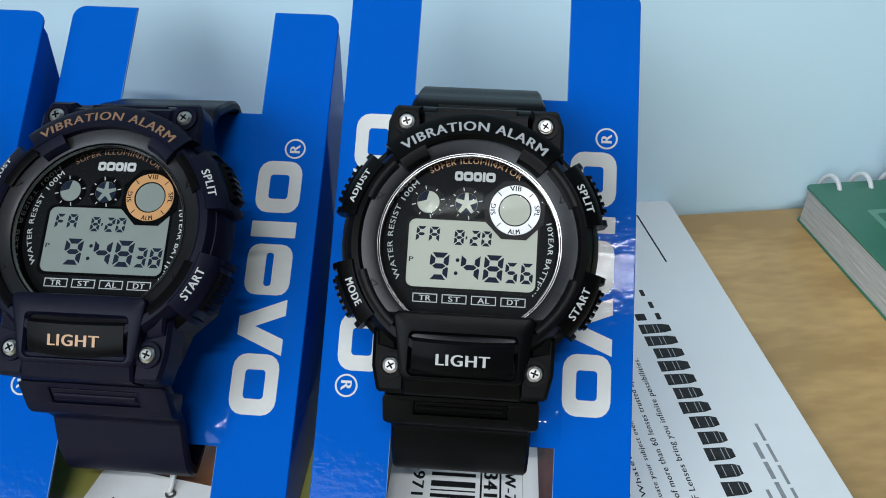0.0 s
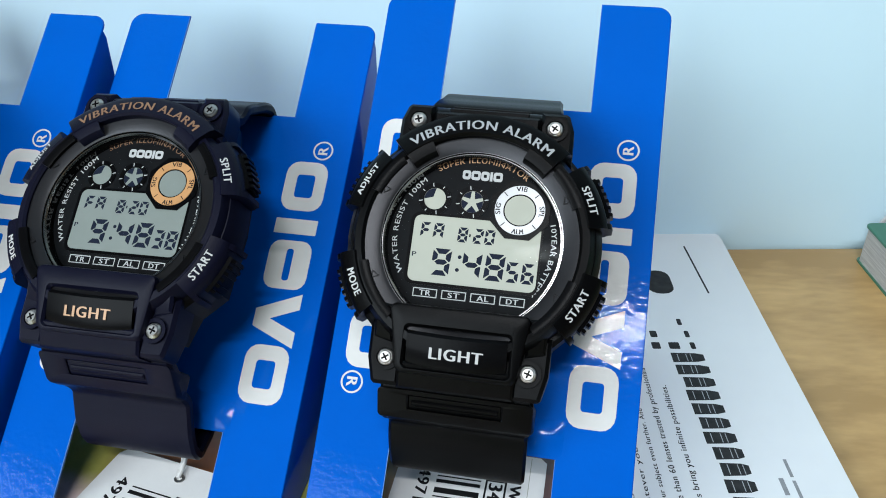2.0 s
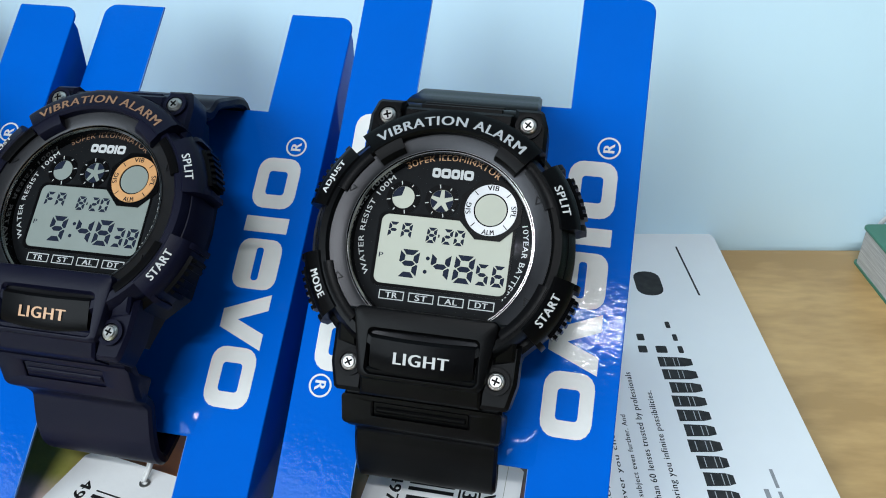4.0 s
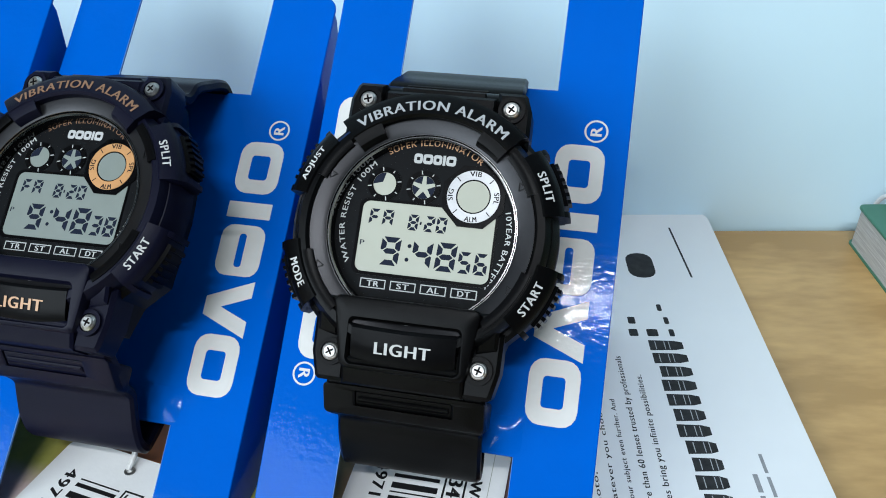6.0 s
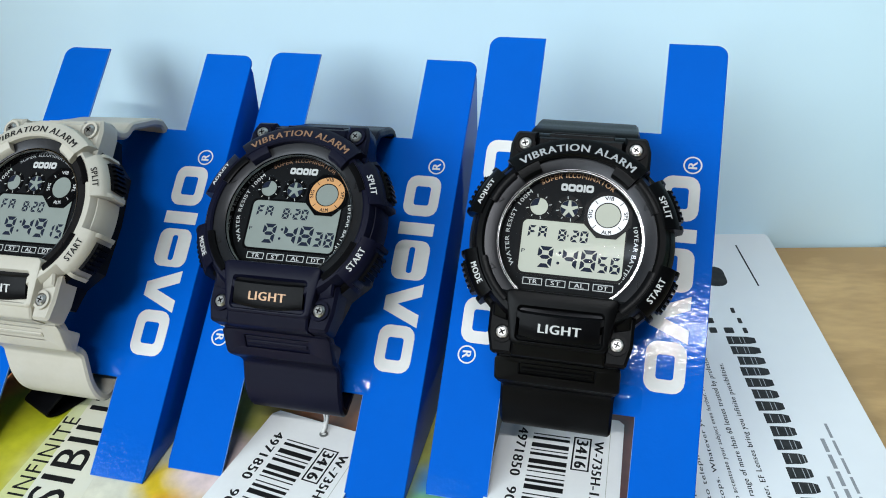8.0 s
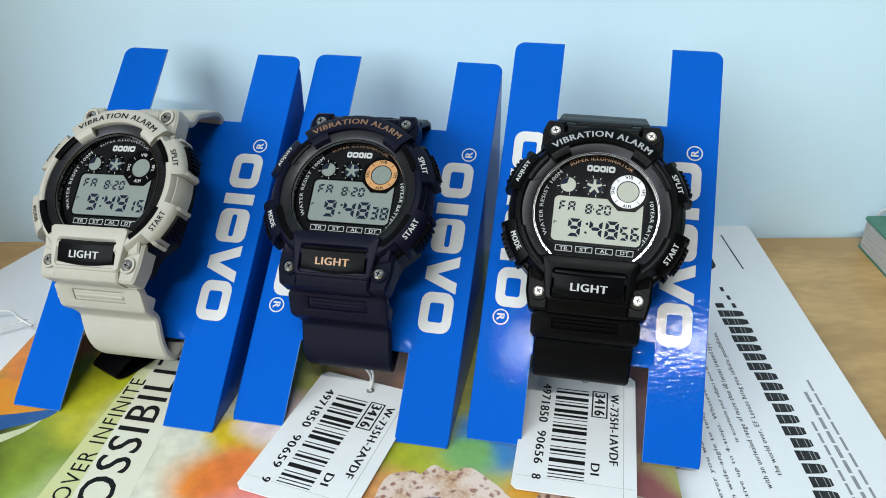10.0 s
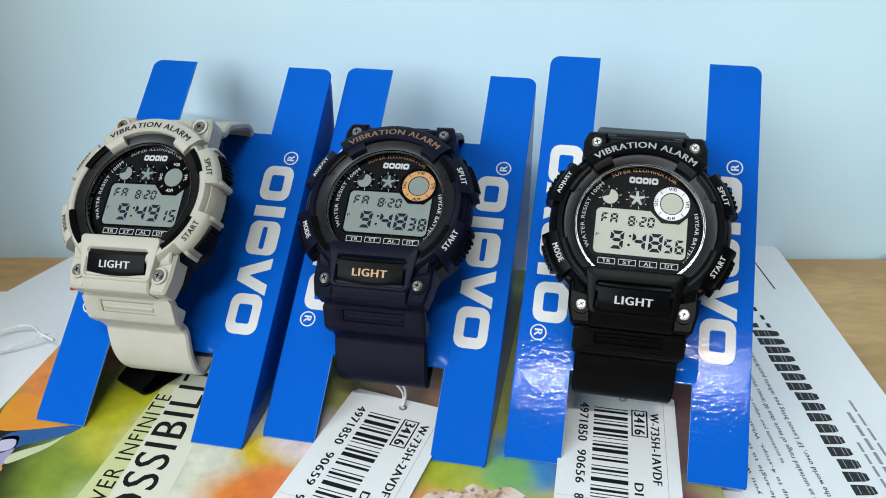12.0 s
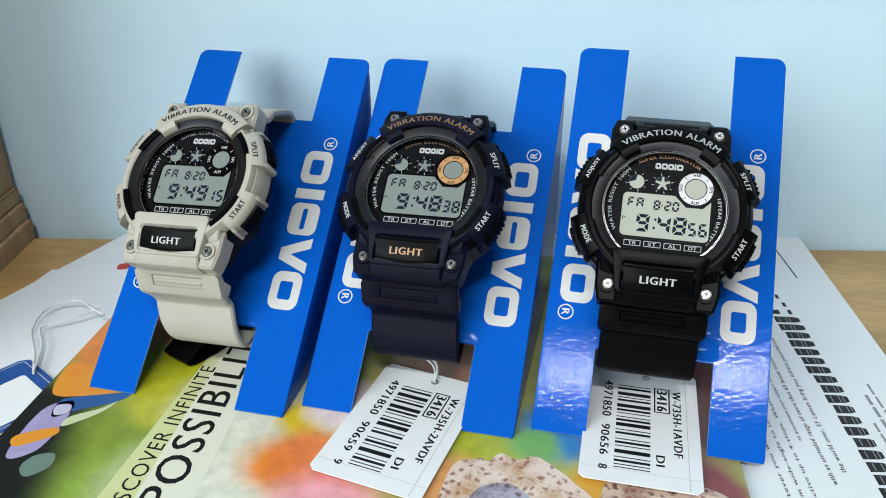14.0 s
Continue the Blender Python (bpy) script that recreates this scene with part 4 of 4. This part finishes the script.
INK["shell"] = shell_print("printed_shell", (0.50, 0.27, 0.12), (0.78, 0.62, 0.52), (0.27, 0.09, 0.05))
INK["violet"] = shell_print("printed_shell_shade", (0.06, 0.045, 0.06), (0.42, 0.38, 0.45), (0.13, 0.05, 0.04))
INK["crimson"] = shell_print("printed_dark_shell", (0.20, 0.04, 0.03), (0.62, 0.46, 0.36), (0.08, 0.02, 0.015))
printed("printed_shape", blob([(-82.5, 4), (-64, 0), (-58, -9), (-66, -10), (-79, -12)]), INK["orange"], 0.03)
printed("printed_shape", blob([(-74, -14), (-64, -9), (-55, -6), (-57, -11), (-66, -17), (-72, -22)]), INK["blue"], 0.05)
printed("printed_shape", blob([(-77, -20), (-70, -14), (-67, -24), (-67, -36), (-74, -40)]), INK["purple"], 0.05)
printed("printed_shape", blob([(-77, -32), (-68, -26), (-66, -29), (-74, -36)]), INK["orange"], 0.07)
printed("printed_shape", blob([(-67, -21), (-60, -15), (-57, -11), (-59, -17), (-66, -25)]), INK["cream"], 0.07)
printed("printed_shape", blob([(50, -18), (57, -10), (60, -10.5), (63, -6.5), (68, -8), (73, -5.5), (79, -9), (84, -13), (92, -24), (90, -60), (54, -60)]), INK["shell"], 0.05, "printed picture of a spotted shell")
printed("printed_shape", blob([(59, -22), (65, -18), (70, -19), (75, -24), (77, -36), (70, -52), (60, -46), (57, -32)]), INK["violet"], 0.07)
printed("printed_shape", blob([(92, -16), (98, -10), (104, -8), (112, -10), (118, -7), (127, -11), (133, -24), (136, -60), (96, -60)]), INK["crimson"], 0.05, "printed picture of a spotted shell")
printed("printed_shape", blob([(116, -12), (122, -10), (128, -14), (127, -22), (119, -21)]), INK["shell"], 0.07)
printed("printed_shape", blob([(-66, -38), (-61, -36), (-59, -41), (-63, -46), (-67, -43)]), INK["pale"], 0.05)
printed("printed_shape", blob([(-74, -17), (-70, -15.5), (-68.5, -19), (-72, -21)]), INK["lilac"], 0.08)

# loose white sheets beside the cover
for k, (pts, z) in enumerate((([(-158, -120), (-74.0, -110), (-70, 78), (-122.6, 66), (-134.6, 63), (-136.5, 20)], -3.5), ([(-160, -40), (-60, -60), (-100, 122), (-120.5, 118), (-134, 64), (-140, 40)], -4.6))):
    top = thing("paper_sheet", pose(0, 0, 0), "plain white paper sheet lying half under the brochure", "paper", "loose sheets")
    bm = bmesh.new()
    prism(bm, pts, z - 0.9, z)
    sheet = part("sheet", bm, PAPER, top)
    if k:
        bm = bmesh.new()
        prism(bm, blob([(-111.5, 75), (-108, 76.5), (-106, 73), (-110, 71)]), z, z + 0.03)
        part("printed_mark", bm, RED_PRINT, sheet, "small red printed mark")

# ---- price tags ----
BARS = "1011001110101100111011010010110111001011000101101001110010110101"


def price_tag(m, label, model, code, last):
    """A white tag, its upper left corner at the pose's origin; x runs across it and -y down it."""
    top = thing("price_tag", m, label, "price tag", "barcode tags")
    bm = bmesh.new()
    prism(bm, [(0.0, -2.0), (1.5, 0), (32.0, 0), (33.5, -1.5), (33.5, -52.5), (32.0, -54), (1.5, -54), (0, -52.5)], -0.2, 0.2)
    card = part("card", bm, TAG_PAPER, top)
    bm = bmesh.new()
    z = 0.215
    write(bm, "4971850", 18.0, 2.7, flat(6.5, -17.0, z, -90), 0.026)
    write(bm, code, 13.5, 2.5, flat(6.5, -36.8, z, -90), 0.026)
    write(bm, last, 1.7, 2.5, flat(6.5, -48.6, z, -90), 0.026)
    write(bm, "3416", 10.2, 3.1, flat(22.8, -15.0, z, -90), 0.035)
    frame_plate(bm, [(20.4, -21.2), (25.2, -21.2), (25.2, -8.8), (20.4, -8.8)], [(20.85, -20.75), (24.75, -20.75), (24.75, -9.25), (20.85, -9.25)], z - 0.01, z)
    write(bm, model, 31.0, 2.5, flat(27.2, -25.0, z, -90), 0.03)
    write(bm, "DI", 4.4, 2.4, flat(22.2, -43.0, z, -90), 0.03)
    part("printed_line", bm, BLACK_INK, card, "black printed words and figures")
    bm = bmesh.new()
    step = 39.0 / len(BARS)
    k = 0
    while k < len(BARS):
        n = 1
        while k + n < len(BARS) and BARS[k + n] == BARS[k]:
            n += 1
        if BARS[k] == "1":
            y1, y0 = -9.4 - k * step, -9.4 - (k + n) * step + 0.22
            bm = bmesh.new()
            prism(bm, [(9.4, y0), (19.4, y0), (19.4, y1), (9.4, y1)], z - 0.01, z)
            part("barcode_line", bm, BLACK_INK, card)
        k += n
    bm = bmesh.new()
    prism(bm, [(29.9, -53.5), (30.05, -53.5), (30.05, -0.5), (29.9, -0.5)], z - 0.01, z)
    prism(bm, [(0.6, -48.9), (33.0, -48.9), (33.0, -48.8), (0.6, -48.8)], z - 0.01, z)
    part("crease", bm, LCD, card)
    bm = bmesh.new()
    frame_plate(bm, circle(17.9, -4.2, 1.2, 20), circle(17.9, -4.2, 0.6, 20), 0.1, 0.45)
    part("eyelet", bm, STEEL, card)
    return top


price_tag(pose(0.0200, 0.0264, 0.0012, -1.2, 1.0, -8.0), "white paper price tag with barcode, lying below the navy watch", "W-735H-2AVDF", "90659", "9")
price_tag(pose(0.0848, 0.0415, 0.0010, -0.8, 0.0, 0.4), "white paper price tag with barcode, lying below the black watch", "W-735H-1AVDF", "90656", "8")
blue_tag = thing("price_tag", pose(-0.1030, 0.0065, -0.0030, 0, 0, -28), "blue-edged white price tag lying on loose paper", "price tag")
bm = bmesh.new()
prism(bm, [(0, -3), (2, 0), (28, 0), (32, -3), (32, -52), (30, -54), (2, -54), (0, -52)], -0.3, 0.2)
card = part("card", bm, TAG_BLUE, blue_tag)
bm = bmesh.new()
prism(bm, rounded(9.0, -51.0, 29.6, -5.2, 1.2), 0.2, 0.25)
part("label", bm, TAG_PAPER, card, "plain white label")
bm = bmesh.new()
frame_plate(bm, rounded(1.0, -52.6, 31.0, -1.6, 1.8), rounded(1.3, -52.3, 30.7, -1.9, 1.6), 0.2, 0.22)
part("printed_line", bm, WHITE_INK, card)


def cord(label, points, r=0.45):
    top = thing("tag_string", pose(0, 0, 0), label, "string", "tag strings")
    bm = bmesh.new()
    tube(bm, points, r)
    return part("cord", bm, CORD, top, smooth=True)


cord("twisted white tag string below the navy watch", [(37.0, 19.8, 1.6), (37.2, 23.5, 3.6), (35.6, 26.5, 4.4), (32.0, 28.5, 4.5), (26.0, 29.5, 3.5), (18.0, 31.0, 3.0), (12.0, 37.0, 4.0)])
cord("twisted white tag string below the navy watch", [(36.6, 19.8, 1.6), (36.4, 23.5, 3.0), (34.0, 27.0, 3.4), (28.0, 31.5, 3.5), (22.0, 31.0, 2.6), (14.0, 36.0, 2.6)], 0.4)
cord("white tag string below the black watch", [(108, 44.5, 2.0), (102, 46.5, 3.0), (94, 45, 3.0), (88, 47, 3.0)], 0.4)
cord("looped white tag string on loose paper", [(-94.0, -2.0, -2.0), (-102, 9, -2.2), (-111, 20, -1.5), (-114, 33, -1.0), (-104, 38, 1.0), (-95, 33, 2.0), (-88, 30, 2.0)], 0.45)
cord("looped white tag string on loose paper", [(-94.0, -2.0, -1.6), (-101, 12, -1.5), (-108, 21, -1.0), (-101, 27, 0.0), (-92, 34, 2.0)], 0.4)

# black strap loop hanging under the ivory watch
clip = thing("strap_keeper", pose(-0.046, 0.018, 0.0), "black plastic strap end lying under the ivory watch", "strap")
bm = bmesh.new()
ribbon(bm, strap_rows([(14, 8.0, 0), (8, 9.0, 0), (0, 6.0, 0), (-5, 3.6, 0), (-6.5, 2.6, 0), (-4, 1.2, 0), (3, 1.0, 0), (9, 1.2, 0)]), 6.0, 0.9, 0.3)
loop = part("loop", bm, BLACK_PLASTIC, clip, smooth=True)
loop.matrix_local = pose(0, 0, 0, 0, 0, -24)

# ---- spiral notebook and what stands beside it ----
NB = Matrix.Translation((0.2105, 0.1640, TABLE_Z)) @ pose(0, 0, 0, 0, 0, 12.0)
book = thing("spiral_notebook", NB, "thick green-covered spiral notebook lying against the wall", "notebook")
bm = bmesh.new()
prism(bm, rounded(0.5, -200, 150, -5.0, 1.5), 0.6, 13.0)
part("page_block", bm, PAGES, book, "block of white pages")
bm = bmesh.new()
prism(bm, rounded(0, -201, 151, -4, 2.0), 13.0, 13.8, 0.2)
cover = part("cover", bm, GREEN_COVER, book)
bm = bmesh.new()
prism(bm, rounded(0, -201, 151, -4, 2.0), 0.0, 0.6)
part("back_cover", bm, GREEN_COVER, book)
bm = bmesh.new()
frame_plate(bm, rounded(12, -190, 140, -22, 1.0), rounded(14.2, -187.8, 137.8, -24.2, 1.0), 13.8, 13.85)
part("printed_frame", bm, GREEN_LINE, cover)
for k in range(12):
    bm = bmesh.new()
    x = 8 + k * 11.5
    tube(bm, [(x + 2.2 * math.sin(a * 0.5), -4.6 + 5.2 * math.cos(a), 9.0 + 7.4 * math.sin(a)) for a in (math.tau * q / 10 for q in range(-4, 6))], 0.8)
    part("coil", bm, WIRE, book, "white wire coil", smooth=True)
stand_in = thing("bottle", NB @ pose(0.0435, -0.016, 0.0139), "dark blue plastic bottle standing on the notebook", "bottle")
bm = bmesh.new()
sweep(bm, [(0, 0), (13, 0), (14, 1), (14, 60), (10, 70), (8, 80), (0, 80)], 0, 360, 32)
part("body", bm, DARK_BLUE, stand_in, smooth=True)

# ---- wooden box at the wall ----
crate = thing("wooden_box", Matrix.Translation((0.1865, 0.1653, TABLE_Z)) @ pose(0, 0, 0, 0, 0, WALL), "raw brown wooden board box standing against the wall", "box")
bm = bmesh.new()
prism(bm, [(-0.372, -0.120), (-0.362, -0.120), (-0.362, -0.003), (-0.372, -0.003)], 0.0, 0.30, 0.001)
part("side_board", bm, BOX_WOOD, crate, unit=1.0)
bm = bmesh.new()
prism(bm, [(-0.62, -0.120), (-0.373, -0.120), (-0.373, -0.108), (-0.62, -0.108)], 0.0, 0.30, 0.001)
part("front_board", bm, BOX_WOOD, crate, unit=1.0)
for z0, z1, out in ((0.0, 0.010, 0.0040), (0.010, 0.018, 0.0026), (0.018, 0.025, 0.0014)):
    bm = bmesh.new()
    prism(bm, [(-0.62, -0.120 - out), (-0.362 + out, -0.120 - out), (-0.362 + out, -0.003), (-0.3615, -0.003), (-0.3615, -0.1205), (-0.62, -0.1205)], z0, z1 - 0.0005, 0.001)
    part("base_moulding", bm, BOX_WOOD, crate, unit=1.0)
